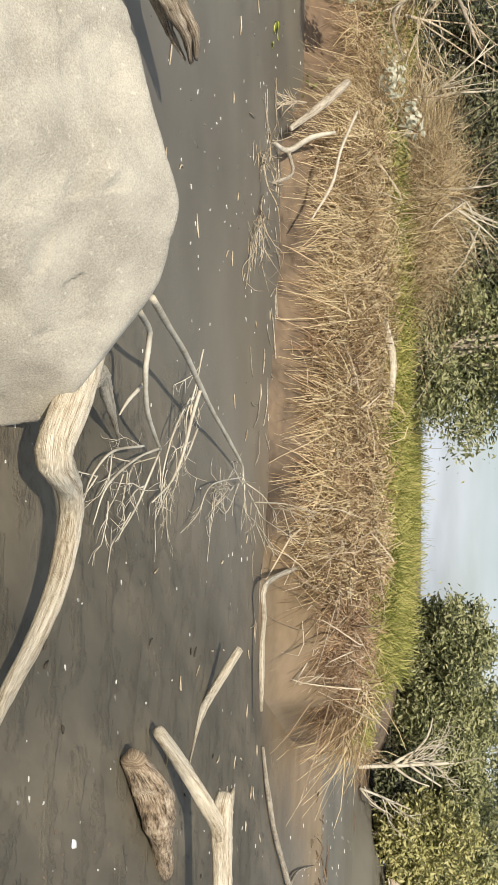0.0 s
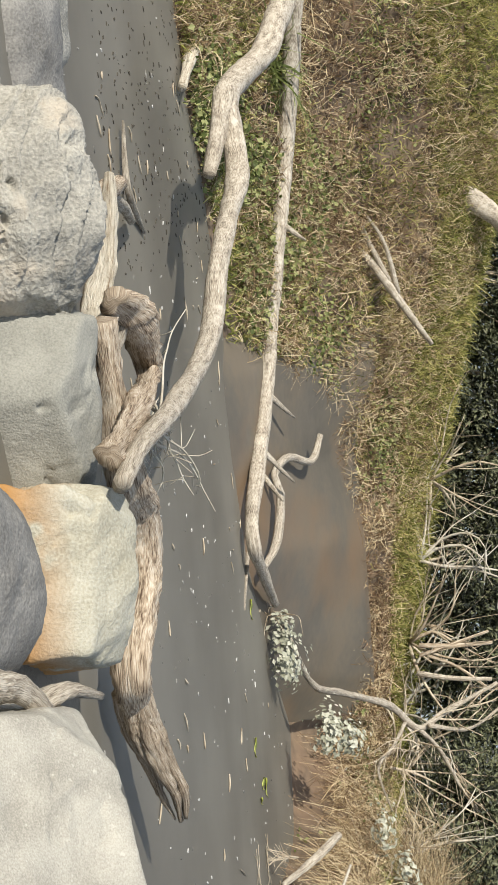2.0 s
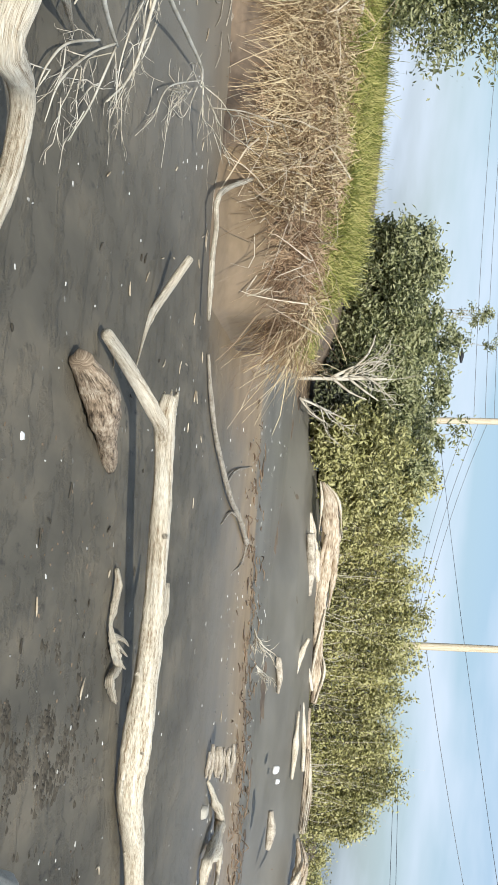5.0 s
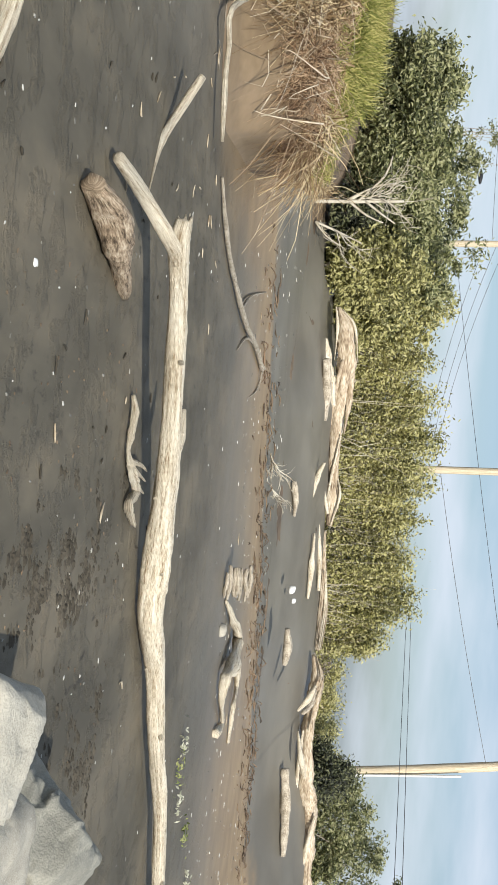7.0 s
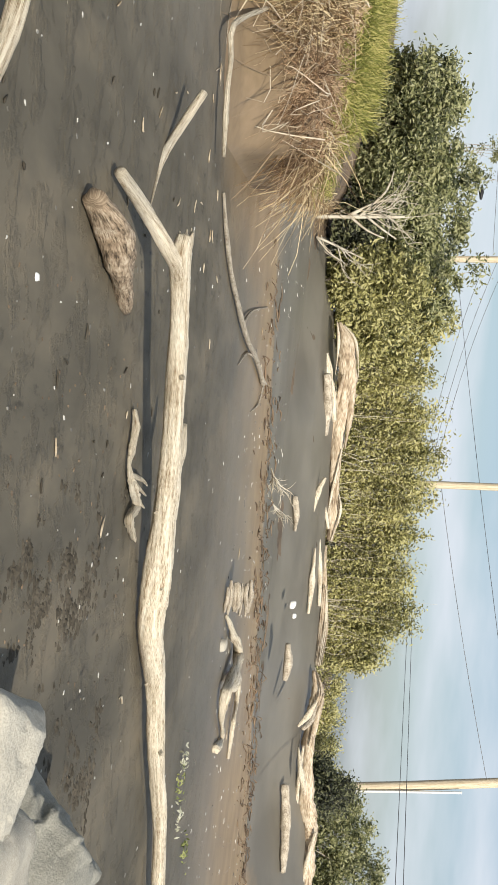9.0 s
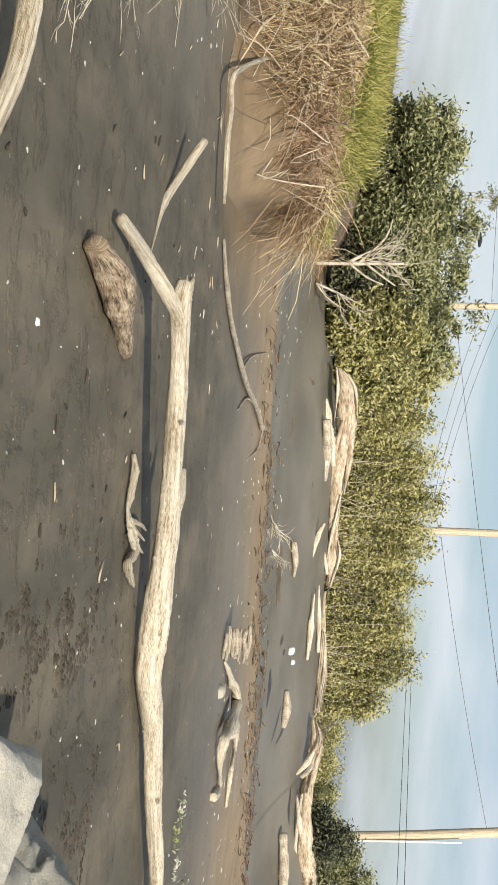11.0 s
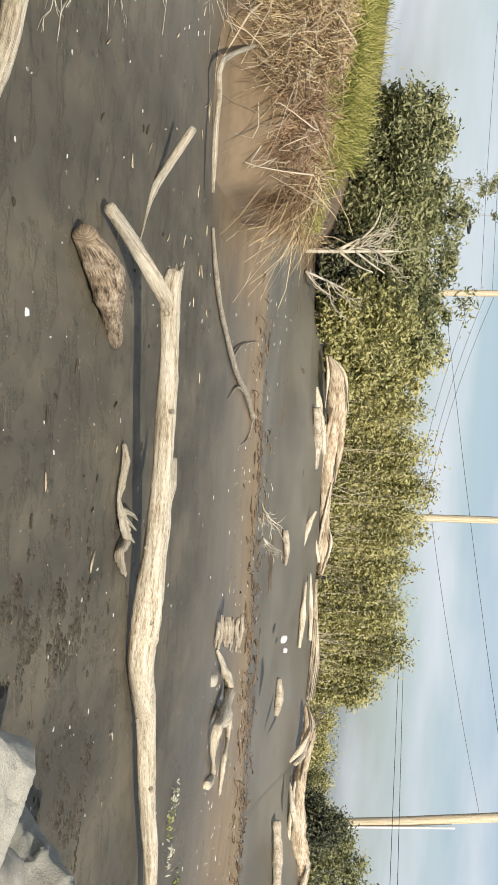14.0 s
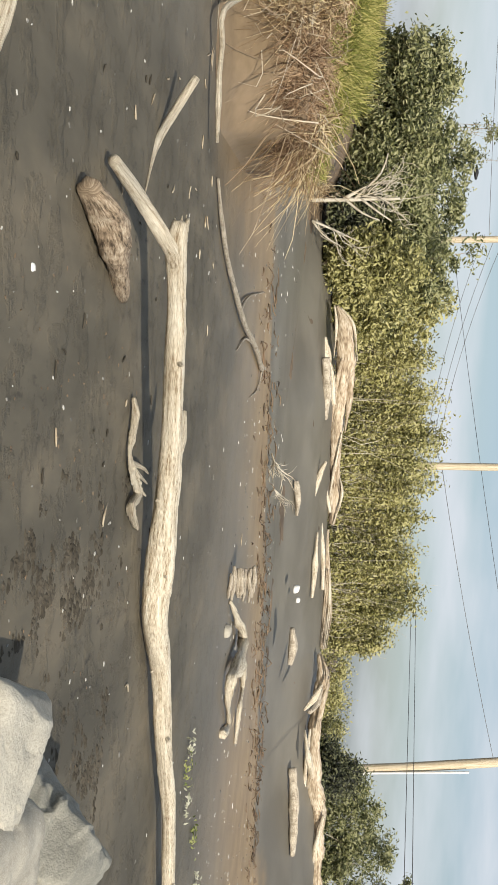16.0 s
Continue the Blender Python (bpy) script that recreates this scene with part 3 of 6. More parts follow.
CRACKED = [((-0.78, -0.15, 0.6), (-0.52, 0, 0.22)), ((-0.66, 0.1, 0.75), (-0.26, 0, 0.46)), ((0.6, -0.1, 0.8), (-0.02, 0, 0.46)), ((-0.3, -0.8, 0.5), (-0.3, -0.25, 0.22)), ((0.5, -0.75, 0.45), (0.1, -0.3, 0.25)), ((1, 0, 0), (0.65, 0, 0)), ((0.1, 1, 0.2), (0, 0.5, 0)), ((-1, 0, 0), (-0.72, 0, 0)), ((0, 0, -1), (0, 0, -0.4)), ((0, -0.3, 0.95), (-0.15, 0, 0.5))]
boulder("boulder", (-3.54, 4.58, 0.02), BIG, (0, 0, 37.7), GREY_ROCK, "large light grey boulder with chipped edges at the water", 3, 60, 0.006, 7, strata=0.002, chips=0.05)
boulder("boulder", (-6.72, 2.46, -0.06), ROUGH, (0, 0, 65.6), ROUGH_ROCK, "rough angular grey boulder with fractured faces", 11, 60, 0.022, 7, strata=0.05, chips=0.3)
boulder("boulder", (-6.24, 3.54, -0.06), SMOOTH, (0, 0, 65.6), SMOOTH_ROCK, "smooth grey-green boulder against the rough one", 12, 34, 0.016, 6, strata=0.006, chips=0.12)
boulder("boulder", (-5.62, 4.22, 0.08), RUSTY, (0, 0, 53), RUST_ROCK, "pale blocky boulder with orange rust stains", 22, 40, 0.018, 6, strata=0.012, chips=0.2)
boulder("boulder", (-4.75, 3.6, -0.1), block(0.6, 0.5, 0.42, 31), (0, 0, 50), DARK_ROCK, "dull brown-grey rounded boulder", 31, 7, 0.02)
boulder("boulder", (-8.3, 2.2, -0.25), block(0.58, 0.5, 0.46, 42), (0, 0, 70), DARK_ROCK, "dark grey rounded boulder beside the water", 42, 9, 0.02)
boulder("boulder", (-9.0, 1.6, -0.25), block(0.8, 0.6, 0.45, 45), (0, 0, 70), ROUGH_ROCK, "pale grey boulder at the stream", 45, 12, 0.03)
boulder("boulder", (1.9, 7.05, 0.06), PALE, (0, 0, -15), PALE_ROCK, "light grey boulder with a rounded edge", 53, 22, 0.016, chips=0.12)
boulder("boulder", (2.75, 7.85, 0.1), CRACKED, (0, 0, -19), SMOOTH_ROCK, "grey cracked boulder at the mud", 64, 70, 0.012, 6, strata=0.03, chips=0.2)
boulder("boulder", (2.6, 7.0, -0.05), block(0.5, 0.5, 0.36, 75), (0, 0, 20), GREY_ROCK, "grey boulder wedged among others", 75, 14, 0.025)

# ---- driftwood ----
log = thing("driftwood_log", "long bleached driftwood trunk lying across the mud", "log", (1.5, 12.6, 0))
LOG_A = [(-1.99, 9.3, 0.09), (-1.83, 9.95, 0.2), (-1.6, 10.25, 0.35), (-1.52, 10.46, 0.42), (-1.19, 10.72, 0.42), (-0.64, 11.04, 0.4), (-0.06, 11.48, 0.36), (0.58, 12.06, 0.28), (1.33, 12.5, 0.195), (1.8, 12.7, 0.15), (2.43, 13.4, 0.16), (3.25, 13.89, 0.17), (4.3, 14.78, 0.18), (5.35, 15.36, 0.18), (6.6, 16.0, 0.18)]
TRUNK = [(-1.74, 10.35, 0.47), (-1.62, 10.38, 0.445), (-1.47, 10.52, 0.425)] + LOG_A[4:]
settle(limb("trunk", TRUNK, [0.068, 0.078, 0.082, 0.078, 0.086, 0.1, 0.118, 0.135, 0.135, 0.115, 0.09, 0.085, 0.08, 0.075], DRIFTWOOD, sides=22, step=0.08, rough=0.085, seed=1), log)
for k, (q, up) in enumerate(((1, 1), (3, -1), (4, 1), (6, -1), (7, 1), (9, 1))):
    x, y, z = LOG_A[q + 4]
    settle(limb("knot", [(x, y - 0.05, z + 0.04 * up), (x + 0.02, y - 0.1, z + 0.07 * up), (x + 0.03, y - 0.13, z + 0.085 * up)], [0.035, 0.025, 0.012], DRIFTWOOD, sides=7, step=0.03, rough=0.2, seed=180 + k), log)
settle(limb("branch", LOG_A[:3] + [(-1.48, 10.46, 0.41), (-1.2, 10.72, 0.42)], [0.05, 0.056, 0.064, 0.066, 0.012], DRIFTWOOD, sides=14, step=0.06, rough=0.08, seed=2), log)
for k, (dx, dz, r) in enumerate(((-0.05, 0.05, 0.026), (-0.06, 0.0, 0.022), (-0.04, -0.05, 0.02), (-0.07, 0.03, 0.015))):
    x, y, z = TRUNK[0]
    settle(limb("splinter", [(x + 0.07, y, z + dz - 0.01), (x, y - 0.02 + 0.02 * k, z + dz), (x + dx, y + 0.01, z + dz * 1.2)], [r, r * 0.8, r * 0.25], DRIFTWOOD, sides=6, step=0.03, rough=0.2, seed=170 + k), log)
settle(limb("knot", [(0.25, 11.8, 0.32), (0.02, 11.9, 0.38), (-0.25, 11.95, 0.4)], [0.07, 0.06, 0.02], DRIFTWOOD, step=0.05, rough=0.12, seed=4), log)

tagged(limb("driftwood_stump", [(-1.63, 8.5, 0.1), (-1.58, 8.8, 0.12), (-1.5, 9.1, 0.13), (-1.37, 9.5, 0.11), (-1.2, 10.1, 0.06), (-1.1, 10.5, 0.02)], [0.08, 0.13, 0.14, 0.12, 0.085, 0.03], STUMP_WOOD, sides=18, step=0.09, rough=0.2, seed=5), "short rotten brown stump lying in the mud", "stump")
tagged(limb("stick", [(-3.37, 11.93, 0.27), (-3.03, 11.82, 0.12), (-2.65, 11.55, 0.01), (-2.39, 11.35, 0.01), (-2.05, 11.11, 0.01)], [0.035, 0.045, 0.04, 0.012, 0.006], DRIFTWOOD, step=0.06, rough=0.12, seed=6), "grey-brown stick rising from the water", "stick")
tagged(limb("stick", [(-5.70, 16.17, 0.35), (-4.85, 14.38, 0.18), (-4.47, 14.49, 0.17), (-4.18, 14.57, 0.15), (-3.87, 14.69, 0.15), (-3.48, 14.95, 0.14)], [0.03, 0.035, 0.03, 0.03, 0.035, 0.02], DRIFTWOOD, seed=7), "crooked grey stick at the foot of the bank", "stick")
fork = thing("stick", "thin forked branch half sunk in shallow water", "stick", (-2, 20, 0))
settle(limb("stem", [(-3.31, 16.21, 0.03), (-2.95, 16.76, 0.04), (-2.57, 17.66, 0.05), (-2.24, 19.12, 0.06), (-1.91, 20.9, 0.08), (-1.77, 23.04, 0.08), (-1.48, 25.62, 0.06)], [0.02, 0.03, 0.035, 0.04, 0.045, 0.045, 0.05], GREY_WOOD, seed=8), fork)
for k, pts in enumerate(([(-1.77, 23.04, 0.08), (-1.74, 21.58, 0.04), (-1.45, 20.41, 0.02)], [(-1.48, 25.62, 0.06), (-1.05, 25.05, 0.03), (-0.82, 23.64, 0.0)], [(-2.09, 20.04, 0.08), (-2.47, 21.66, 0.05), (-2.98, 25.24, 0.02)])):
    settle(limb("twig", pts, [0.03, 0.02, 0.01], GREY_WOOD, sides=6, seed=9 + k), fork)
small = thing("driftwood_piece", "small knotted bleached driftwood piece beside the log", "driftwood", (0.2, 11.3, 0))
settle(limb("stem", [(-0.32, 11.24, 0.03), (-0.17, 11.26, 0.06), (0.06, 11.21, 0.05), (0.18, 11.17, 0.05), (0.38, 11.37, 0.07), (0.54, 11.67, 0.06), (0.66, 11.38, 0.06), (0.86, 11.79, 0.05)], [0.02, 0.035, 0.03, 0.02, 0.04, 0.03, 0.035, 0.03], DRIFTWOOD, step=0.03, rough=0.4, seed=12), small)
for k, pts in enumerate(([(0.26, 11.25, 0.05), (0.3, 11.6, 0.1), (0.36, 11.95, 0.1)], [(0.48, 11.6, 0.06), (0.57, 11.9, 0.1)], [(0.3, 11.25, 0.06), (0.45, 11.8, 0.12)])):
    settle(limb("spur", pts, [0.035, 0.02, 0.008], DRIFTWOOD, step=0.04, sides=6, seed=13 + k), small)


def build_block():
    """A split block of weathered timber, made of slabs."""
    t = thing("wood_block", "squat weathered grey timber block with split grain", "wood block", (2.45, 22.4, 0))
    rng = np.random.default_rng(8)
    for k in range(7):
        z0, y0 = 0.04 + 0.062 * k, 22.15 + 0.07 * k + rng.uniform(-0.05, 0.05)
        x0, x1 = 2.18 + rng.uniform(-0.04, 0.1), 2.8 + rng.uniform(-0.14, 0.06)
        pts = [(x0, y0, z0 + rng.uniform(-0.02, 0.02)), (2.4, y0 + 0.03, z0 + rng.uniform(-0.01, 0.03)), (2.6, y0 + 0.04, z0 + rng.uniform(-0.02, 0.03)), (x1, y0 + 0.06, z0 + rng.uniform(-0.03, 0.03))]
        settle(limb("slab", pts, [0.03, 0.05, 0.045, 0.02], GREY_WOOD, sides=5, step=0.06, rough=0.4, seed=20 + k), t)


build_block()
drift = thing("driftwood_piece", "twisted bleached driftwood root on the wet shoal", "driftwood", (4.2, 23.6, 0))
settle(limb("stem", [(2.83, 22.66, 0.03), (3.22, 23.39, 0.12), (3.79, 24.83, 0.15), (4.1, 23.44, 0.2), (4.2, 22.78, 0.15), (4.63, 22.88, 0.1), (5.27, 23.98, 0.06), (5.23, 22.85, 0.04)], [0.025, 0.06, 0.09, 0.12, 0.09, 0.05, 0.045, 0.08], DRIFTWOOD, step=0.07, rough=0.3, seed=30), drift)
settle(limb("root", [(4.1, 23.44, 0.2), (4.4, 25.6, 0.12), (5.0, 26.6, 0.08), (5.45, 26.1, 0.08), (6.2, 26.4, 0.03)], [0.08, 0.065, 0.05, 0.05, 0.035], DRIFTWOOD, step=0.07, rough=0.3, seed=31), drift)

bough = thing("driftwood_log", "pale bleached bough with a bend lying on wet silt", "log", (-2.2, 5.6, 0))
settle(limb("trunk", [(-3.0, 5.2, 0.42), (-2.71, 5.29, 0.36), (-2.42, 5.29, 0.3), (-2.38, 5.41, 0.3), (-2.39, 5.71, 0.28), (-2.28, 5.88, 0.25), (-1.97, 5.94, 0.2), (-1.66, 5.85, 0.15), (-1.41, 5.69, 0.12), (-1.2, 5.6, 0.09)], [0.1, 0.09, 0.085, 0.08, 0.065, 0.06, 0.055, 0.05, 0.045, 0.03], DRIFTWOOD, sides=14, step=0.05, rough=0.08, seed=33), bough)
settle(limb("splinter", [(-2.92, 5.51, 0.36), (-3.16, 5.91, 0.3), (-3.28, 6.54, 0.2), (-3.45, 7.37, 0.06)], [0.05, 0.06, 0.03, 0.008], DRIFTWOOD, sides=8, step=0.06, rough=0.2, seed=34), bough)


def twig_fan(start, aim_at, n, length, seed, r0, mat, parent, name="twig", flat=0.7, wild=0.42):
    """Curling twigs that fork again and again, from start towards aim_at, one part each."""
    rng = np.random.default_rng(seed)
    s, a = np.array(start, float), np.array(aim_at, float)
    reach = np.linalg.norm(a - s)
    d0 = (a - s) / reach
    turn = np.array([1, 1, flat])
    for k in range(n):
        d = d0 + rng.normal(0, wild, 3) * turn
        pts = [s + d0 * rng.uniform(0, 0.75) * reach]
        for q in range(5):
            d = d / np.linalg.norm(d) + rng.normal(0, 0.3, 3) * turn
            nxt = pts[-1] + d / np.linalg.norm(d) * length * rng.uniform(0.12, 0.26)
            nxt[2] = max(nxt[2], 0.02)
            pts.append(nxt)
        v, f, u = tube_data(pts, [r0, r0 * 0.75, r0 * 0.5, r0 * 0.25], 5, 0.06, 0.12, seed + k)
        main = settle(finish(name, v, f, mat, uvs=u), parent)
        for q in range(6):
            p0 = pts[1 + q % 4]
            dd = d0 + rng.normal(0, 0.6, 3) * turn
            p1 = p0 + dd / np.linalg.norm(dd) * length * rng.uniform(0.1, 0.2)
            p2 = p1 + (dd / np.linalg.norm(dd) + rng.normal(0, 0.5, 3) * turn) * length * 0.12
            p1[2], p2[2] = max(p1[2], 0.02), max(p2[2], 0.02)
            v, f, u = tube_data([p0, p1, p2], [r0 * 0.5, r0 * 0.35, r0 * 0.18], 4, 0.07, 0.1, seed + k + q)
            finish("twiglet", v, f, mat, main, uvs=u)


branch = thing("dead_branch", "bare forked dead branch with fine twigs in the stream", "branch", (-4, 8, 0))
settle(limb("stem", [(-3.6, 5.87, 0.55), (-3.82, 6.57, 0.5), (-4.15, 7.51, 0.42), (-4.41, 8.49, 0.35), (-4.7, 9.54, 0.28), (-5.08, 10.84, 0.2), (-5.46, 12.36, 0.12), (-5.32, 12.5, 0.1)], [0.02, 0.021, 0.021, 0.021, 0.02, 0.019, 0.016, 0.012], PALE_TWIG, sides=8, step=0.1, seed=40), branch)
settle(limb("side_branch", [(-3.48, 5.79, 0.5), (-3.7, 6.42, 0.42), (-3.56, 6.57, 0.38), (-3.52, 7.03, 0.3), (-3.63, 7.63, 0.22), (-3.76, 8.22, 0.15)], [0.018, 0.019, 0.019, 0.017, 0.015, 0.01], PALE_TWIG, sides=8, step=0.1, seed=41), branch)
settle(limb("side_branch", [(-4.41, 8.49, 0.35), (-4.21, 8.59, 0.28), (-4.01, 8.78, 0.2), (-3.8, 8.84, 0.12), (-3.48, 8.5, 0.06)], [0.014, 0.013, 0.012, 0.01, 0.007], PALE_TWIG, sides=7, step=0.1, seed=42), branch)
twig_fan((-5.32, 12.4, 0.12), (-4.6, 11.0, 0.06), 5, 1.1, 52, 0.009, PALE_TWIG, branch, flat=0.4)
twig_fan((-5.4, 12.4, 0.12), (-4.9, 12.2, 0.3), 4, 1.1, 60, 0.009, PALE_TWIG, branch, flat=0.5)
ARCS = [[(-3.66, 7.95, 0.2), (-3.35, 7.45, 0.16), (-2.98, 7.02, 0.11), (-2.71, 6.98, 0.06)], [(-3.64, 7.96, 0.2), (-3.38, 7.86, 0.16), (-3.15, 7.8, 0.11), (-2.82, 7.56, 0.06)], [(-4.44, 9.26, 0.2), (-4.11, 9.1, 0.16), (-3.74, 8.8, 0.11), (-3.41, 8.65, 0.06)], [(-5.15, 11.88, 0.2), (-4.4, 10.34, 0.16), (-4.01, 10.05, 0.11), (-3.68, 9.64, 0.06)], [(-5.15, 9.22, 0.2), (-4.77, 9.21, 0.16), (-4.51, 9.21, 0.11), (-4.4, 9.62, 0.06)], [(-3.46, 7.48, 0.2), (-3.14, 6.87, 0.16), (-2.91, 6.68, 0.11), (-2.79, 6.73, 0.06)], [(-4.57, 8.91, 0.2), (-4.11, 8.58, 0.16), (-3.77, 8.55, 0.11), (-3.6, 8.79, 0.06)]]
for k, pts in enumerate(ARCS):
    settle(limb("twig", pts, [0.009, 0.008, 0.006, 0.003], PALE_TWIG, sides=6, step=0.05, rough=0.2, seed=70 + k), branch)
    twig_fan(pts[0], pts[2], 2, 0.5, 170 + 9 * k, 0.005, PALE_TWIG, branch, flat=0.6, wild=0.6)
    twig_fan(pts[1], pts[3], 3, 0.5, 270 + 9 * k, 0.005, PALE_TWIG, branch, flat=0.6, wild=0.6)
settle(limb("spur", [(-3.62, 6.9, 0.3), (-3.42, 6.75, 0.25), (-3.3, 6.7, 0.22)], [0.015, 0.012, 0.005], PALE_TWIG, sides=6, step=0.05, seed=120), branch)

rotten = thing("rotten_log", "weathered brown rotten log with a splintered end", "log", (-6.6, 5.4, 0))
settle(limb("trunk", [(-7.0, 3.4, 0.42), (-6.85, 3.9, 0.42), (-6.75, 4.39, 0.42), (-6.98, 4.84, 0.4), (-6.9, 5.22, 0.35), (-6.58, 5.43, 0.3), (-6.22, 5.56, 0.28), (-6.33, 5.90, 0.23), (-6.30, 6.14, 0.23), (-6.30, 6.36, 0.27)], [0.1, 0.1, 0.11, 0.12, 0.12, 0.13, 0.14, 0.14, 0.12, 0.09, 0.05], OLD_WOOD, sides=20, step=0.05, rough=0.18, seed=44), rotten)
gnarl = thing("driftwood_piece", "gnarled root end of a log between the boulders", "driftwood", (-7, 3.7, 0))
settle(limb("trunk", [(-7.1, 3.31, 0.5), (-7.35, 3.56, 0.55), (-7.55, 3.92, 0.55), (-7.49, 4.1, 0.55), (-6.54, 3.84, 0.58), (-5.77, 3.62, 0.58)], [0.1, 0.12, 0.09, 0.08, 0.08, 0.07], OLD_WOOD, sides=16, step=0.04, rough=0.26, seed=45), gnarl)
settle(limb("root", [(-7.3, 3.5, 0.52), (-7.2, 3.7, 0.42), (-7.1, 3.95, 0.32), (-7.35, 4.15, 0.25)], [0.06, 0.05, 0.05, 0.02], GREY_WOOD, step=0.05, rough=0.25, seed=46), gnarl)
settle(limb("root", [(-7.2, 3.4, 0.5), (-6.95, 3.6, 0.36), (-6.9, 3.85, 0.3)], [0.05, 0.04, 0.02], GREY_WOOD, step=0.05, rough=0.25, seed=47), gnarl)
arch = thing("driftwood_log", "long curved grey log arching over the water to the bank", "log", (-10, 4.6, 0.1))
settle(limb("trunk", [(-5.6, 3.69, 0.65), (-6.07, 3.75, 0.7), (-7.03, 4.11, 0.72), (-8.39, 4.59, 0.72), (-9.57, 4.83, 0.75), (-10.2, 4.61, 0.8), (-11.43, 4.6, 0.85), (-12.39, 4.57, 0.9), (-13.0, 4.35, 0.86), (-13.4, 4.1, 0.8), (-14.4, 4.17, 0.92), (-15.45, 4.2, 1.18), (-16.5, 4.1, 1.32), (-17.5, 3.95, 1.52)], [0.055, 0.06, 0.07, 0.08, 0.09, 0.09, 0.1, 0.12, 0.12, 0.14, 0.15, 0.15, 0.16, 0.16], GREY_WOOD, sides=14, step=0.1, rough=0.08, seed=48), arch)
settle(limb("stub", [(-13.3, 4.05, 0.8), (-12.8, 4.28, 0.72), (-12.2, 4.47, 0.64)], [0.12, 0.09, 0.06], GREY_WOOD, step=0.08, rough=0.12, seed=49), arch)
twig_fan((-7.4, 4.3, 0.6), (-8.3, 5.3, 0.1), 18, 0.9, 130, 0.012, PALE_TWIG, arch)
fallen = thing("fallen_trunk", "long straight fallen trunk along the foot of the bank", "log", (-17, 9.6, 0.3))
settle(limb("trunk", [(-20.4, 4.6, 1.5), (-20.16, 5.89, 1.28), (-19.8, 6.95, 1.07), (-18.9, 7.9, 0.86), (-17.9, 8.94, 0.61), (-16.9, 9.8, 0.43), (-16.0, 10.2, 0.3), (-14.71, 10.39, 0.2), (-14.26, 10.65, 0.2), (-14.72, 11.52, 0.22), (-15.5, 12.7, 0.22)], [0.16, 0.14, 0.13, 0.13, 0.12, 0.12, 0.12, 0.1, 0.1, 0.08, 0.06], GREY_WOOD, sides=12, step=0.12, rough=0.08, seed=51), fallen)
for k, (a, b) in enumerate((((-18.9, 7.9, 0.95), (-18.7, 8.1, 1.25)), ((-16.9, 9.8, 0.5), (-17.2, 10.4, 0.8)), ((-16.0, 10.2, 0.35), (-16.0, 10.8, 0.75)), ((-15.6, 10.3, 0.3), (-15.1, 10.5, 0.62)))):
    settle(limb("stub", [a, tuple((p + q) / 2 + 0.03 for p, q in zip(a, b)), b], [0.05, 0.035, 0.015], GREY_WOOD, sides=7, step=0.06, rough=0.15, seed=150 + k), fallen)
tagged(limb("crooked_branch", [(-14.87, 11.52, 0.2), (-15.5, 11.5, 0.4), (-16.15, 11.1, 0.5), (-16.3, 10.85, 0.43), (-17.0, 11.0, 0.62), (-17.6, 11.5, 0.94), (-18.2, 11.4, 1.12)], [0.05, 0.07, 0.07, 0.06, 0.07, 0.06, 0.05], GREY_WOOD, step=0.1, seed=52), "crooked grey branch lying on wet mud", "branch")
tagged(limb("stick", [(-13.62, 11.21, 0.0), (-15.18, 11.12, 0.03), (-16.92, 10.76, 0.03), (-17.75, 10.01, 0.02), (-18.94, 9.4, 0.02)], [0.02, 0.035, 0.04, 0.035, 0.02], GREY_WOOD, seed=53), "dark thin stick floating along the shore", "stick")
hook = thing("dead_branch", "grey forked dead branch on the grassy slope", "branch", (-21.6, 10.3, 1.8))
for k, (pts, rr) in enumerate((([(-22.04, 9.51, 1.79), (-21.78, 10.08, 2.3), (-21.39, 10.88, 2.83), (-21.08, 11.47, 3.23)], [0.06, 0.08, 0.07, 0.04]), ([(-21.64, 10.39, 2.57), (-22.08, 9.4, 2.16), (-22.39, 8.63, 2.04)], [0.05, 0.05, 0.02]), ([(-21.54, 10.59, 2.71), (-21.94, 9.73, 2.54), (-22.2, 9.12, 2.19)], [0.05, 0.04, 0.02]))):
    settle(limb("stem", pts, rr, GREY_WOOD, step=0.15, seed=54 + k), hook)
tagged(limb("dead_branch", [(-18.97, 14.71, 0.86), (-20.06, 14.92, 1.35), (-21.15, 15.12, 2.06), (-22.17, 15.41, 2.68)], [0.02, 0.04, 0.06, 0.05], TWIG, step=0.2, seed=58), "thin dry branch leaning on the muddy slope", "branch")
tagged(limb("broken_trunk", [(-25.22, 9.63, 3.27), (-25.11, 9.91, 3.87), (-24.96, 10.29, 4.41), (-24.7, 10.9, 5.16)], [0.2, 0.22, 0.22, 0.2], GREY_WOOD, step=0.12, rough=0.12, seed=59), "thick broken grey trunk on the bank", "log")
prow = thing("driftwood_piece", "brown broken stump and sticks behind the boulder", "driftwood", (-9, 3.3, 0))
settle(limb("stump", [(-8.07, 3.05, 0.3), (-8.88, 3.25, 0.3), (-9.34, 3.4, 0.28)], [0.09, 0.08, 0.05], OLD_WOOD, step=0.05, rough=0.2, seed=61), prow)
settle(limb("spur", [(-8.86, 3.3, 0.25), (-9.68, 3.74, 0.2), (-10.65, 4.23, 0.06)], [0.05, 0.05, 0.04], GREY_WOOD, step=0.08, seed=62), prow)
settle(limb("stick", [(-11.28, 3.53, 0.05), (-10.86, 3.83, 0.06), (-10.81, 4.08, 0.06), (-11.42, 4.67, 0.02)], [0.01, 0.03, 0.035, 0.02], GREY_WOOD, step=0.08, seed=63), prow)

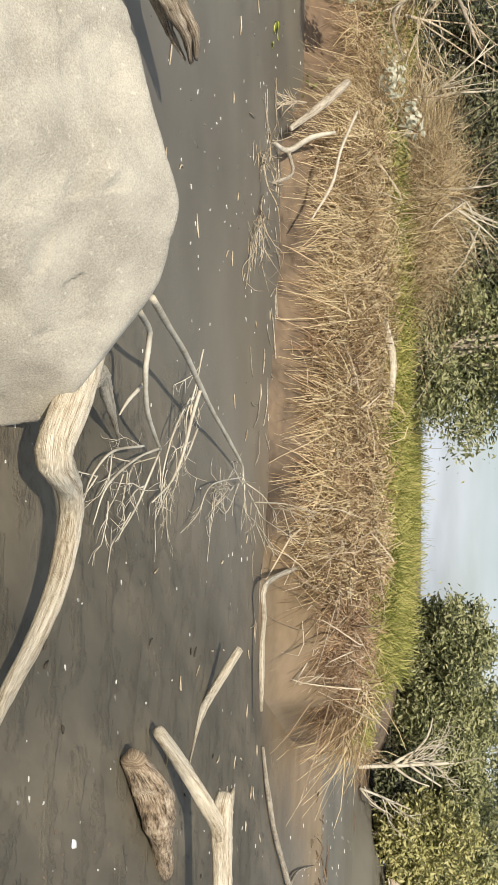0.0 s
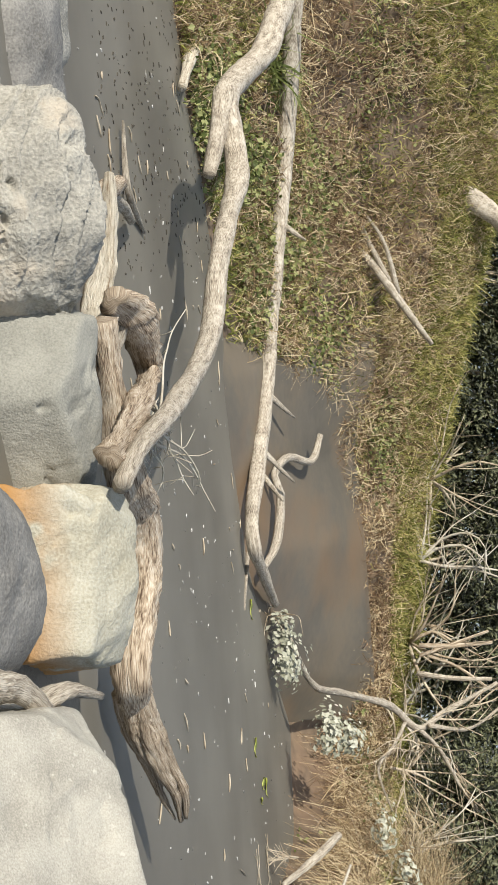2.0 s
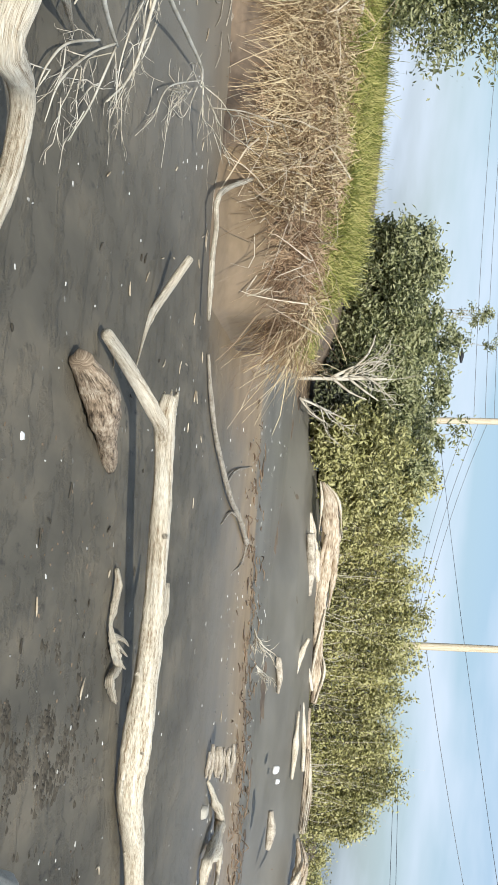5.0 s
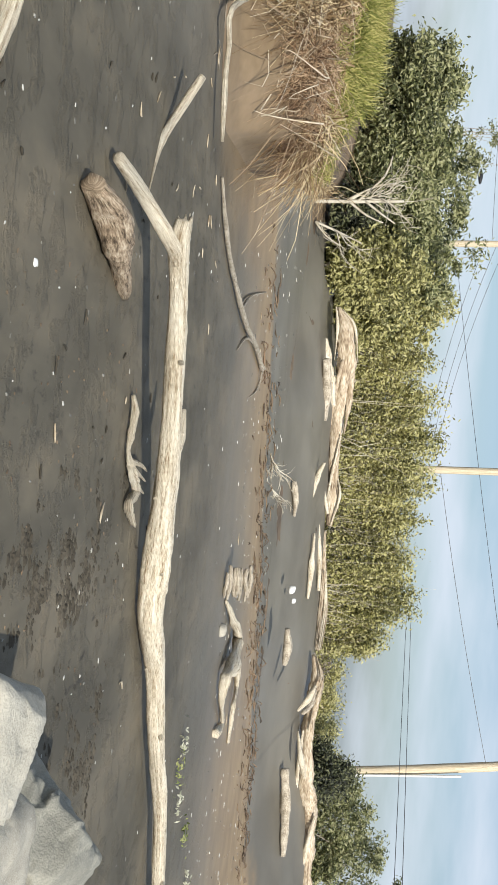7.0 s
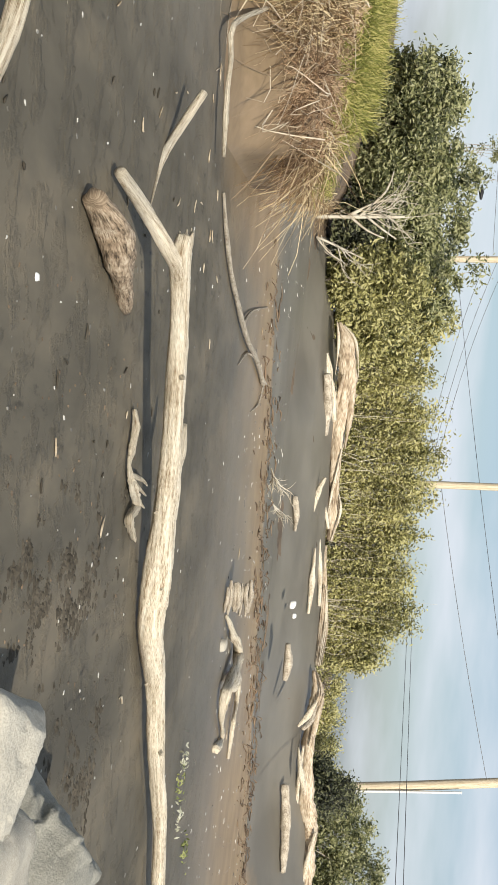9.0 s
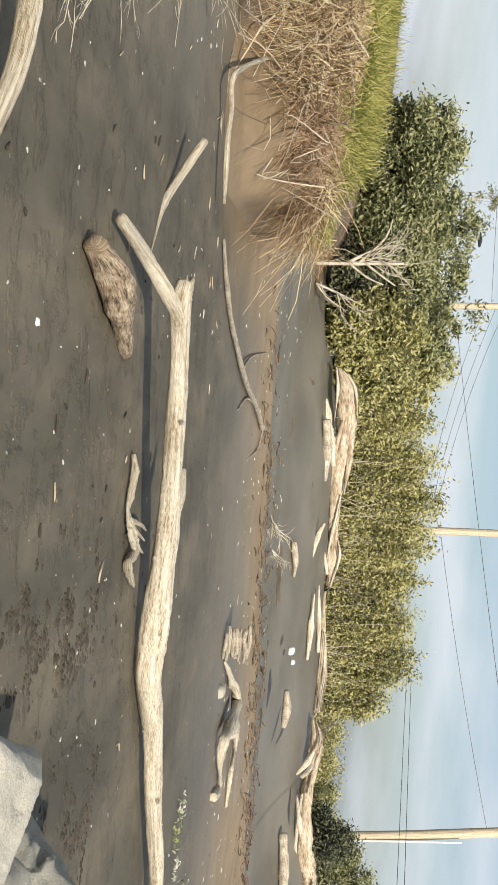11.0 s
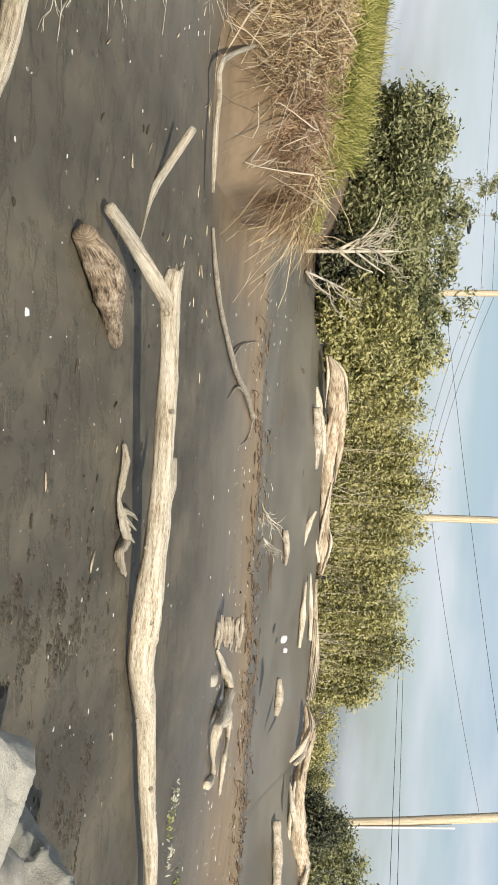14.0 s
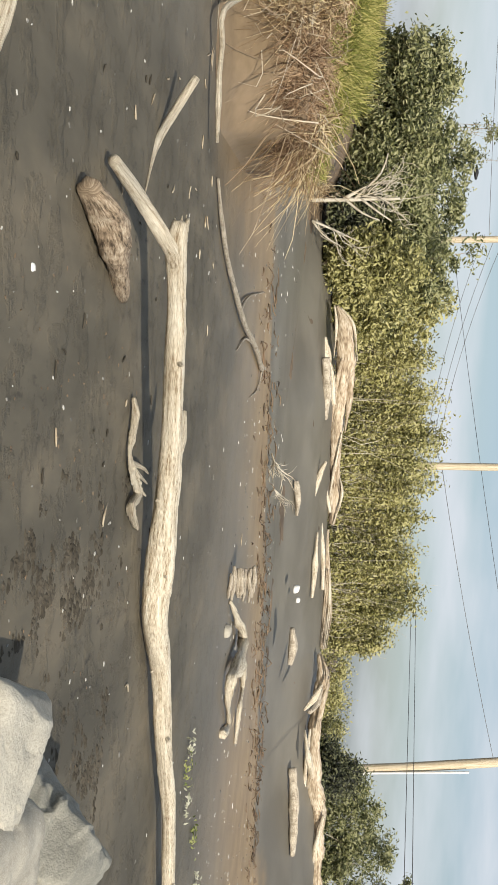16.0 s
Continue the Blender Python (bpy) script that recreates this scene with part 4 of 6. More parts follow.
tagged(limb("driftwood_log", [(-19.46, 4.29, 0.2), (-17.5, 4.5, 0.15), (-15.77, 4.61, 0.08)], [0.1, 0.1, 0.06], DRIFTWOOD, step=0.12, rough=0.15, seed=64), "grey log end lying in the shallows by the bank", "log")
wedge = thing("driftwood_piece", "dark grey twisted wood wedged between boulders", "driftwood", (-4.4, 4.1, 0))
settle(limb("trunk", [(-3.9, 3.5, 0.2), (-4.17, 3.74, 0.26), (-4.3, 3.9, 0.3), (-4.4, 4.2, 0.36)], [0.07, 0.075, 0.06, 0.04], GREY_WOOD, step=0.04, rough=0.2, seed=65), wedge)
settle(limb("stub", [(-4.5, 4.2, 0.22), (-4.73, 4.31, 0.36), (-4.92, 4.54, 0.46)], [0.06, 0.04, 0.02], GREY_WOOD, step=0.04, rough=0.2, seed=66), wedge)
tagged(limb("stripped_log", [(-7.9, 2.8, 0.48), (-7.75, 2.98, 0.46), (-7.52, 3.27, 0.4), (-7.3, 3.51, 0.31), (-7.0, 3.87, 0.23)], [0.03, 0.07, 0.08, 0.08, 0.05], DRIFTWOOD, step=0.05, rough=0.16, seed=67), "stripped yellowish log behind the rough boulder", "log")
# the splintered end: strands of differing length round a hollow
END = np.array([(-6.32, 5.83, 0.23), (-6.29, 6.16, 0.25), (-6.27, 6.46, 0.31), (-6.26, 6.74, 0.36), (-6.22, 6.98, 0.37)])
end_rng = np.random.default_rng(66)
for k in range(11):
    th = 2 * math.pi * k / 11 + end_rng.uniform(-0.2, 0.2)
    ring = np.array([math.cos(th) * 0.8, -math.cos(th) * 0.6, math.sin(th)])
    stop = (5, 4, 5, 3, 4, 5, 4, 3, 5, 4, 3)[k]
    line = [tuple(END[q] + ring * (0.085, 0.1, 0.09, 0.07, 0.045)[q] + end_rng.normal(0, 0.012, 3)) for q in range(stop)]
    settle(limb("splinter", line, ([0.05, 0.05, 0.042, 0.03, 0.012][:stop - 1] + [0.01]), OLD_WOOD, sides=8, step=0.04, rough=0.3, seed=68 + k), rotten)

for pts, rr, lab in (([(-4.86, 43.73, 1.07), (-4.21, 43.8, 1.36), (-3.08, 43.89, 1.5), (-1.94, 44.46, 1.42), (-0.57, 45.0, 1.37), (0.83, 45.49, 1.34), (1.62, 45.47, 1.48), (2.65, 45.92, 1.43)], [0.25, 0.34, 0.38, 0.3, 0.24, 0.2, 0.28, 0.12], "heap of pale brown driftwood trunks on the far shore"),
                     ([(2.87, 45.91, 1.29), (4.27, 45.8, 1.36), (5.65, 45.65, 1.46), (6.87, 44.47, 1.47)], [0.1, 0.16, 0.16, 0.1], "long thin bleached log on the far shore"),
                     ([(6.92, 43.45, 1.35), (7.64, 43.33, 1.55), (8.39, 43.19, 1.5), (9.37, 43.27, 1.41), (11.04, 43.12, 1.51), (12.4, 44.11, 1.72), (13.53, 43.99, 1.74), (14.86, 44.11, 1.78), (16.47, 43.73, 1.83)], [0.1, 0.3, 0.24, 0.26, 0.3, 0.37, 0.3, 0.28, 0.28], "knotted bleached driftwood logs along the far shore")):
    heap = thing("driftwood_log", lab, "log", pts[0], "far shore driftwood")
    settle(limb("trunk", pts, [0.05] + [r * 0.8 for r in rr[1:]], TAN_WOOD, sides=16, step=0.14, rough=0.2, seed=int(10 * pts[0][1])), heap)
    rng = np.random.default_rng(int(100 * pts[1][1]))
    for k in range(9):
        s0 = rng.integers(0, len(pts) - 2)
        run = pts[s0:s0 + 3]
        th, rad = rng.uniform(0, 6.28), rng.uniform(0.7, 1.1)
        line = [tuple(np.array(p) + np.array([rng.normal(0, 0.1), math.cos(th + q * 0.7) - 0.4, math.sin(th + q * 0.7)]) * rad * rr[s0 + q] * (1.0, 1.0, 1.25)[q]) for q, p in enumerate(run)]
        r = rng.uniform(0.18, 0.36) * rr[s0]
        settle(limb("root", line, [r * 0.4, r, r * 0.2], (TAN_WOOD, DRIFTWOOD)[k % 2], sides=8, step=0.12, rough=0.22, seed=900 + k), heap)
far_bits = (((-2.94, 41.94, 0.87), (-0.98, 42.73, 0.97), 0.176), ((-5.4, 46.66, 0.6), (-4.75, 46.87, 1.24), 0.162), ((1.04, 38.38, 0.36), (2.08, 38.79, 0.44), 0.104), ((5.14, 36.28, 0.66), (6.21, 36.57, 0.66), 0.136), ((10.23, 40.94, 0.84), (12.96, 40.8, 1.03), 0.17), ((2.55, 43.71, 1.07), (4.8, 43.81, 1.31), 0.098), ((1.19, 44.06, 1.06), (2.18, 44.35, 1.36), 0.079), ((7.41, 47.09, 1.24), (8.39, 47.42, 1.56), 0.131), ((7.83, 38.08, 1.27), (7.2, 38.71, 1.59), 0.091))
for k, (a, b, r) in enumerate(far_bits):
    mid = tuple((p + q) / 2 + (0.05 if i == 2 else 0.1) for i, (p, q) in enumerate(zip(a, b)))
    tagged(limb("driftwood_piece", [a, mid, b], [r * 0.7, r, r * 0.5], (GREY_WOOD, DRIFTWOOD)[k in (1, 5, 6)], step=0.15, rough=0.2, seed=300 + k), "short weathered driftwood piece on the far mud", "driftwood", "far shore driftwood")


SHARDS = [[(6.94, 44.9, 1.06), (7.52, 44.82, 1.46), (7.79, 44.77, 1.63)], [(8.43, 52.87, 1.04), (9.65, 52.67, 1.36), (10.51, 52.5, 1.8)], [(7.62, 37.35, 1.14), (7.28, 37.42, 1.4), (6.86, 37.5, 1.6)], [(2.76, 42.15, 1.02), (3.77, 42.07, 1.03), (4.88, 41.96, 1.01)], [(1.93, 41.75, 0.76), (1.0, 41.79, 0.92), (0.42, 41.8, 1.14)], [(9.17, 41.74, 1.11), (9.92, 41.52, 1.29), (10.58, 41.35, 1.47)], [(-3.76, 43.7, 0.69), (-2.63, 43.78, 0.94), (-1.5, 43.83, 1.2)]]
for k, pts in enumerate(SHARDS):
    tagged(limb("driftwood_piece", pts, [0.03, 0.11, 0.04] if k != 6 else [0.12, 0.2, 0.1], DRIFTWOOD, sides=8, step=0.12, rough=0.2, seed=930 + k), "pale split driftwood shard among far logs", "driftwood", "far shore driftwood")


# ---- grasses of the bank ----
def bank_points(n, az0, az1, f0, f1, seed, power=1.0):
    """Random places on the bank; f runs 0 at the foot, 1 at the top, over 1 behind it."""
    rng = np.random.default_rng(seed)
    az = rng.uniform(az0, az1, n)
    f = f0 + (f1 - f0) * rng.uniform(0, 1, n) ** power
    if az1 < -30:
        az = az + rng.normal(0, 1.6, n)
    d0, d1 = np.interp(az, AZ, FOOT), np.interp(az, AZ, TOP)
    d = d0 + f * (d1 - d0)
    return az, d, np.concatenate([polar(az, d), land(az, d)[:, None]], 1), rng


def clumped(az, d, rng, size=0.8, keep=0.5):
    """Which places lie in tufts."""
    xy = polar(az, d) * size
    n = np.array([noise.noise(Vector((x, y, 3.3))) for x, y in xy])
    return rng.uniform(-0.6, 0.6, len(az)) < n + keep - 0.5


def bare_silt(az, d):
    """Where the slope is bare: the muddy cove behind the fallen trunk, and the wet toe of the bank's end."""
    f0, f1 = np.interp(az, AZ, FOOT), np.interp(az, AZ, TOP)
    f = (d - f0) / (f1 - f0)
    edge = np.interp(az, [-62.5, -61, -59, -50, -46.5, -44, -22, -19, -15, -12], [0.0, 0.3, 0.56, 0.62, 0.5, 0.0, 0.0, 0.2, 0.34, 0.5])
    ragged = np.array([0.07 * noise.noise(Vector((x * 1.7, y * 1.7, 8))) for x, y in polar(az, d)])
    return (edge > 0.01) & (f < edge + ragged)


def blades(name, n, az0, az1, f0, f1, length, width, mat, label, seed, out=1.0, up=0.3, droop=0.6, keep=0.7, spread=0.5, power=1.0, lift=0.02, curl=0.18, tuft=0.8, segs=3):
    az, d, p, rng = bank_points(n, az0, az1, f0, f1, seed, power)
    ok = clumped(az, d, rng, tuft, keep) & ~bare_silt(az, d)
    az, p = az[ok], p[ok]
    m = len(p)
    toward = -np.concatenate([polar(az, np.ones(m)), np.zeros((m, 1))], 1)
    dirs = toward * out + np.array([0, 0, up]) + rng.normal(0, spread, (m, 3)) * [1, 1, 0.6]
    dirs /= np.linalg.norm(dirs, axis=1)[:, None]
    p[:, 2] += lift
    v, f = strips(p, dirs, rng.uniform(*length, m), np.full(m, width) * rng.uniform(0.6, 1.4, m), droop, segs, seed, curl)
    return tagged(finish(name, v, f, mat, smooth=False), label, "grass", kind="stuff")


blades("straw", 43000, -45, -18.5, 0.2, 0.8, (0.45, 1.15), 0.016, STRAW, "dry tan straw hanging down the bank", 1, out=0.5, up=0.42, droop=1.05, keep=0.4, curl=0.2, tuft=1.7, segs=5, spread=0.3)
blades("straw", 13000, -40, -12.2, 0.15, 0.9, (0.3, 0.75), 0.015, RED_STRAW, "rust-brown roots and straw at the bank's foot", 2, out=0.5, up=0.2, droop=0.95, keep=0.4, curl=0.22, tuft=1.3, segs=5, spread=0.35)
blades("straw", 22000, -22, -12.6, 0.3, 0.9, (0.3, 0.75), 0.015, RED_STRAW, "rusty matted roots hanging from the bank's end", 10, out=0.5, up=0.3, droop=1.0, keep=0.62, curl=0.22, tuft=1.5, segs=5, spread=0.35)
blades("straw", 320, -42, -12.5, 0.25, 0.8, (0.9, 1.7), 0.018, DRY_ROOT, "long pale roots and stalks tangled over the bank", 13, out=0.55, up=0.2, droop=0.75, keep=0.7, curl=0.34, segs=7)
blades("straw", 330, -20, -11.4, 0.15, 0.55, (0.8, 2.0), 0.022, DRY_ROOT, "long thin roots trailing over the wet silt", 14, out=0.9, up=0.0, droop=0.2, keep=0.9, curl=0.3, segs=7, spread=0.3)
blades("grass", 46000, -45, -11.8, 0.6, 2.0, (0.14, 0.36), 0.026, GRASS, "fresh yellow-green grass on the bank's crest", 3, out=0.2, up=1.0, droop=0.45, keep=0.85)
blades("straw", 46000, -84, -56, 0.02, 1.0, (0.35, 0.85), 0.019, STRAW, "dry matted grass on the slope", 4, out=0.45, up=0.45, droop=0.9, keep=0.42, curl=0.2, tuft=0.9, segs=4, spread=0.32)
blades("straw", 22000, -60, -40, 0.45, 0.98, (0.3, 0.7), 0.018, STRAW, "dry grass hanging over the muddy slope", 5, out=0.7, up=0.15, droop=0.8, keep=0.5, curl=0.26, tuft=1.2, segs=4)
blades("straw", 15000, -84, -43, 0.1, 0.95, (0.3, 0.75), 0.018, RED_STRAW, "rust-brown dead grass on the slope", 6, out=0.5, up=0.3, droop=0.8, keep=0.45, curl=0.2, tuft=1.1, segs=4, spread=0.32)
blades("grass", 34000, -84, -55, 0.0, 1.0, (0.12, 0.34), 0.024, GRASS, "green weeds among dry grass on the slope", 7, out=0.2, up=0.9, droop=0.3, keep=0.42, tuft=0.6)
blades("grass", 46000, -84, -42, 0.8, 1.3, (0.2, 0.5), 0.024, GRASS, "fresh green grass on the crest of the slope", 8, out=0.25, up=1.0, droop=0.4, keep=0.95)
blades("straw", 1500, -14.5, -11.2, 0.4, 1.0, (0.5, 1.3), 0.02, STRAW, "long dry stems trailing from the bank's end", 9, out=0.6, up=0.1, droop=0.5, keep=0.7, curl=0.3, segs=5)
blades("grass", 24000, -36, -14, 1.0, 2.1, (0.25, 0.5), 0.026, GRASS, "taller grass behind the crest of the bank", 11, out=0.05, up=1.0, droop=0.3, keep=0.8)
blades("grass", 24000, -34, -15, 1.9, 3.4, (0.4, 0.68), 0.028, GRASS, "tall rank grass on the flat behind the bank", 12, out=0.05, up=1.0, droop=0.2, keep=0.9)


# ---- shrubs and trees ----
def tree(name, base, height, spread, clusters, per, leaf, mat, label, seed, trunk_r=0.08, low=0.1, category="shrub", sigma=0.33, stems=3, lean=(0, 0), bark=None, group=""):
    """Stems that fork into limbs, and a crown of many small leaves in clumps with gaps between."""
    rng = np.random.default_rng(seed)
    t = thing(name, label, category, base, group)
    b = np.array(base, float)
    u = rng.normal(0, 1, (clusters, 3))
    u /= np.linalg.norm(u, axis=1)[:, None]
    u *= rng.uniform(0.45, 1.0, clusters)[:, None] ** 0.6
    mid = low + (1 - low) / 2
    c = np.stack([u[:, 0] * spread[0], u[:, 1] * spread[1], (mid + u[:, 2] * (1 - low) / 2) * height], 1)
    c[:, 0] += lean[0] * c[:, 2] / height
    c *= 1 + 0.13 * rng.normal(0, 1, (clusters, 1))
    c[:, 2] = np.maximum(c[:, 2], 0.15)
    own = rng.uniform(0.45, 1.15, (clusters, 1, 1)) * sigma
    pts = (c[:, None, :] + rng.normal(0, 1, (clusters, per, 3)) * own * [1.1, 1.1, 0.75]).reshape(-1, 3)
    pts[:, 2] = np.maximum(pts[:, 2], 0.05)
    v, f = leaf_quads(pts + b, leaf, seed)
    settle(finish("crown", v, f, mat, smooth=False), t)
    bark = bark or GREY_WOOD
    for k in range(stems):
        foot = b + [rng.normal(0, 0.12 * stems), rng.normal(0, 0.12 * stems), -0.1]
        tip = b + c[rng.integers(clusters)] * [0.8, 0.8, 0.95]
        m1 = foot + (tip - foot) * [0.2, 0.2, 0.4] + rng.normal(0, 0.1, 3)
        pieces = [tube_data([foot, m1, tip], [trunk_r, trunk_r * 0.7, trunk_r * 0.2], 7, 0.3, 0.08, seed + k)]
        for q in range(5):
            e = b + c[rng.integers(clusters)]
            s = foot + (m1 - foot) * rng.uniform(0.6, 1.0)
            pieces.append(tube_data([s, (s + e) / 2 + rng.normal(0, 0.15, 3), e], [trunk_r * 0.45, trunk_r * 0.35, trunk_r * 0.1], 5, 0.4, 0.05, seed + q))
        vv, ff, uu = joined(pieces)
        settle(finish("trunk", vv, ff, bark, uvs=uu), t)
    return t


def reed_shrub(base, h, sx, seed):
    """Many thin upright stems, close together, clothed in small leaves from foot to tip."""
    rng = np.random.default_rng(seed)
    t = thing("shrub", "tall yellow-green reedy shrub on the far shore", "shrub", base, "far reeds")
    n = 90
    foot = np.array(base) + rng.uniform(-1, 1, (n, 3)) * [sx, 0.6, 0.0]
    dirs = rng.normal(0, 0.07, (n, 3)) + [0, 0, 1]
    top = h * (1 - 0.35 * np.abs(foot[:, 0] - base[0]) / sx * rng.uniform(0.2, 1, n)) * rng.uniform(0.8, 1.0, n)
    v, f = strips(foot, dirs, top * 0.8, np.full(n, 0.026), 0.0, 4, seed)
    settle(finish("stem_mass", v, f, PALE_TWIG, smooth=False), t)
    m = 9500
    i = rng.integers(0, n, m)
    s = rng.uniform(0.02, 1.02, m) ** 0.85
    p = foot[i] + dirs[i] * (top[i] * s)[:, None] + rng.normal(0, 0.1, (m, 3))
    v, f = leaf_quads(p, 0.15, seed, slim=0.42, lift=-0.3)
    settle(finish("crown", v, f, YELLOW_LEAF, smooth=False), t)


# the far thicket: dense olive shrubs, then reedy yellow ones, then a low gap, then a near clump
for k, (x, y, h, sx, m) in enumerate(((-13.2, 44.5, 3.4, 1.15, LEAF), (-11.9, 43.5, 3.9, 1.6, LEAF), (-10.4, 45.5, 4.3, 1.6, LEAF), (-8.6, 47.0, 5.1, 1.7, LEAF), (-6.6, 46.0, 5.3, 1.6, LEAF), (-5.2, 46.5, 4.4, 1.3, YELLOW_LEAF), (-10.2, 44.0, 4.0, 1.2, LEAF), (-6.4, 44.6, 3.6, 1.1, YELLOW_LEAF))):
    tree("shrub", (x, y, float(land(math.degrees(math.atan2(x, y)), math.hypot(x, y)))), h * 0.84, (sx, 1.2), 115, 150, 0.2, m, "dense olive-green waterside shrub with pale stems", 400 + k, low=0.3 if -10 < x < -7.5 else 0.0, sigma=0.27, group="far thicket")
for k in range(9):
    reed_shrub((-4.9 + 1.45 * k, 47.6 + 0.3 * (k % 3), 1.1), (3.2, 3.6, 4.0, 4.3, 4.2, 3.8, 3.7, 3.9, 2.9)[k], 0.8, 430 + k)
for k in range(5):
    tree("shrub", (8.9 + 1.1 * k, 52 + k, 1.3), 1.1, (0.8, 0.6), 18, 90, 0.14, YELLOW_LEAF, "low dry brush beyond the far shore", 450 + k, low=0.0, stems=2, trunk_r=0.03, sigma=0.25, group="far brush")
for k, (x, y, h, sx) in enumerate(((11.9, 47.8, 1.9, 0.85), (13.1, 49.4, 2.3, 0.95), (14.4, 49.3, 3.1, 1.2), (16.0, 49.1, 3.8, 1.4), (18.0, 48.3, 4.4, 1.55), (20.0, 47.5, 4.8, 1.55))):
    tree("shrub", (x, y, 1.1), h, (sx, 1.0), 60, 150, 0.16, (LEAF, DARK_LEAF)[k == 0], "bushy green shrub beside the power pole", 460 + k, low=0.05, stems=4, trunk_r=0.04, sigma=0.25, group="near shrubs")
# two added shrubs whose dark leaf colour stands in for the hollow's shade
tree("shrub", (-8.4, 49.5, 0.9), 3.6, (2.2, 1.0), 90, 160, 0.24, DARK_LEAF, "dark filler shrub standing in for shade inside the far thicket", 455, low=0.0, sigma=0.35, group="far thicket")
tree("shrub", (-8.3, 44.6, 0.45), 1.7, (1.5, 0.5), 50, 130, 0.2, DARK_LEAF, "low dark filler shrub standing in for shade under the far thicket", 456, low=0.0, stems=2, trunk_r=0.03, sigma=0.25, group="far thicket")
# behind the bank
tree("tree", (-12.0, 21.9, 1.4), 4.6, (1.75, 1.2), 130, 190, 0.12, LEAF, "leafy green tree behind the grassy bank", 470, low=0.0, category="tree", trunk_r=0.1, sigma=0.27)
tree("tree", (-13.4, 23.4, 1.4), 4.8, (1.3, 1.1), 100, 190, 0.13, LEAF, "dense tree behind the grassy bank", 471, low=0.0, category="tree", trunk_r=0.1, sigma=0.27)
for k in range(14):
    az = -33.5 - 2.5 * k
    d = float(np.interp(az, AZ, TOP)) + (4.0 if az > -40 else 1.6)
    x, y = polar(az, d)
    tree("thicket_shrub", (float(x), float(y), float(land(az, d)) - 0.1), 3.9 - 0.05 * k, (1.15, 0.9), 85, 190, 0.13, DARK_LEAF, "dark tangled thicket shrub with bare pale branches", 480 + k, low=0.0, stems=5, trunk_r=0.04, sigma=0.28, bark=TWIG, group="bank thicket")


def bare_branches(name, az, d, z, n, reach, seed, mat, label):
    """A tangle of leafless branches spreading from one foot."""
    rng = np.random.default_rng(seed)
    x, y = polar(az, d)
    t = thing(name, label, "branch", (float(x), float(y), z))
    foot = np.array([x, y, z])
    fwd = -np.array([x, y, 0]) / d
    side = np.array([-fwd[1], fwd[0], 0])
    for k in range(n):
        d0 = side * rng.normal(0, 0.8) + np.array([0, 0, rng.uniform(0.1, 1.0)]) + fwd * rng.uniform(-0.1, 0.5)
        pts, cur = [foot], foot
        for q in range(4):
            d0 = d0 + rng.normal(0, 0.25, 3)
            cur = cur + d0 / np.linalg.norm(d0) * reach * rng.uniform(0.2, 0.35)
            pts.append(cur)
        r = rng.uniform(0.02, 0.045)
        v, f, u = tube_data(pts, [r, r * 0.8, r * 0.5, r * 0.2], 6, 0.2, 0.08, seed + k)
        main = settle(finish("branch", v, f, mat, uvs=u), t)
        for q in range(5):
            s = pts[1 + q % 3]
            e = s + (d0 / np.linalg.norm(d0) + rng.normal(0, 0.7, 3)) * reach * 0.28
            v, f, u = tube_data([s, (s + e) / 2 + rng.normal(0, 0.06, 3), e], [r * 0.4, r * 0.3, r * 0.1], 4, 0.25, 0.05, seed + q)
            finish("twig", v, f, mat, main, uvs=u)


for k, (az, d, z, n, reach) in enumerate(((-39.5, 26, 1.5, 8, 2.2), (-42.5, 27.5, 1.7, 9, 2.4), (-45.5, 28.3, 1.9, 9, 2.4), (-48.5, 27.6, 2.3, 8, 2.2), (-52, 27.6, 2.7, 7, 2.0), (-55.5, 27.6, 3.1, 7, 1.8), (-36.5, 23.4, 1.6, 10, 2.0))):
    bare_branches("dead_bush", az, d, z, n, reach, 500 + k, (PALE_TWIG, TWIG)[k % 2], "tangle of bare pale branches at the thicket's edge")

for k, (pts, r) in enumerate(zip([[(-20.17, 17.95, 2.49), (-20.13, 18.0, 3.11), (-20.13, 18.0, 3.97)], [(-20.03, 18.11, 2.48), (-20.14, 17.98, 3.11), (-20.28, 17.82, 3.92)], [(-20.02, 18.12, 2.64), (-19.84, 18.31, 3.21), (-19.46, 18.72, 3.87)], [(-19.79, 18.36, 2.39), (-19.69, 18.48, 3.08), (-19.63, 18.54, 3.88)]], (0.055, 0.04, 0.035, 0.06))):
    tagged(limb("sapling", pts, [r, r * 0.9, r * 0.7], (TAN_WOOD, GREY_WOOD)[k == 3], sides=9, step=0.2, rough=0.06, seed=515 + k), "bare tan stem rising out of the dark thicket", "tree", "thicket stems")

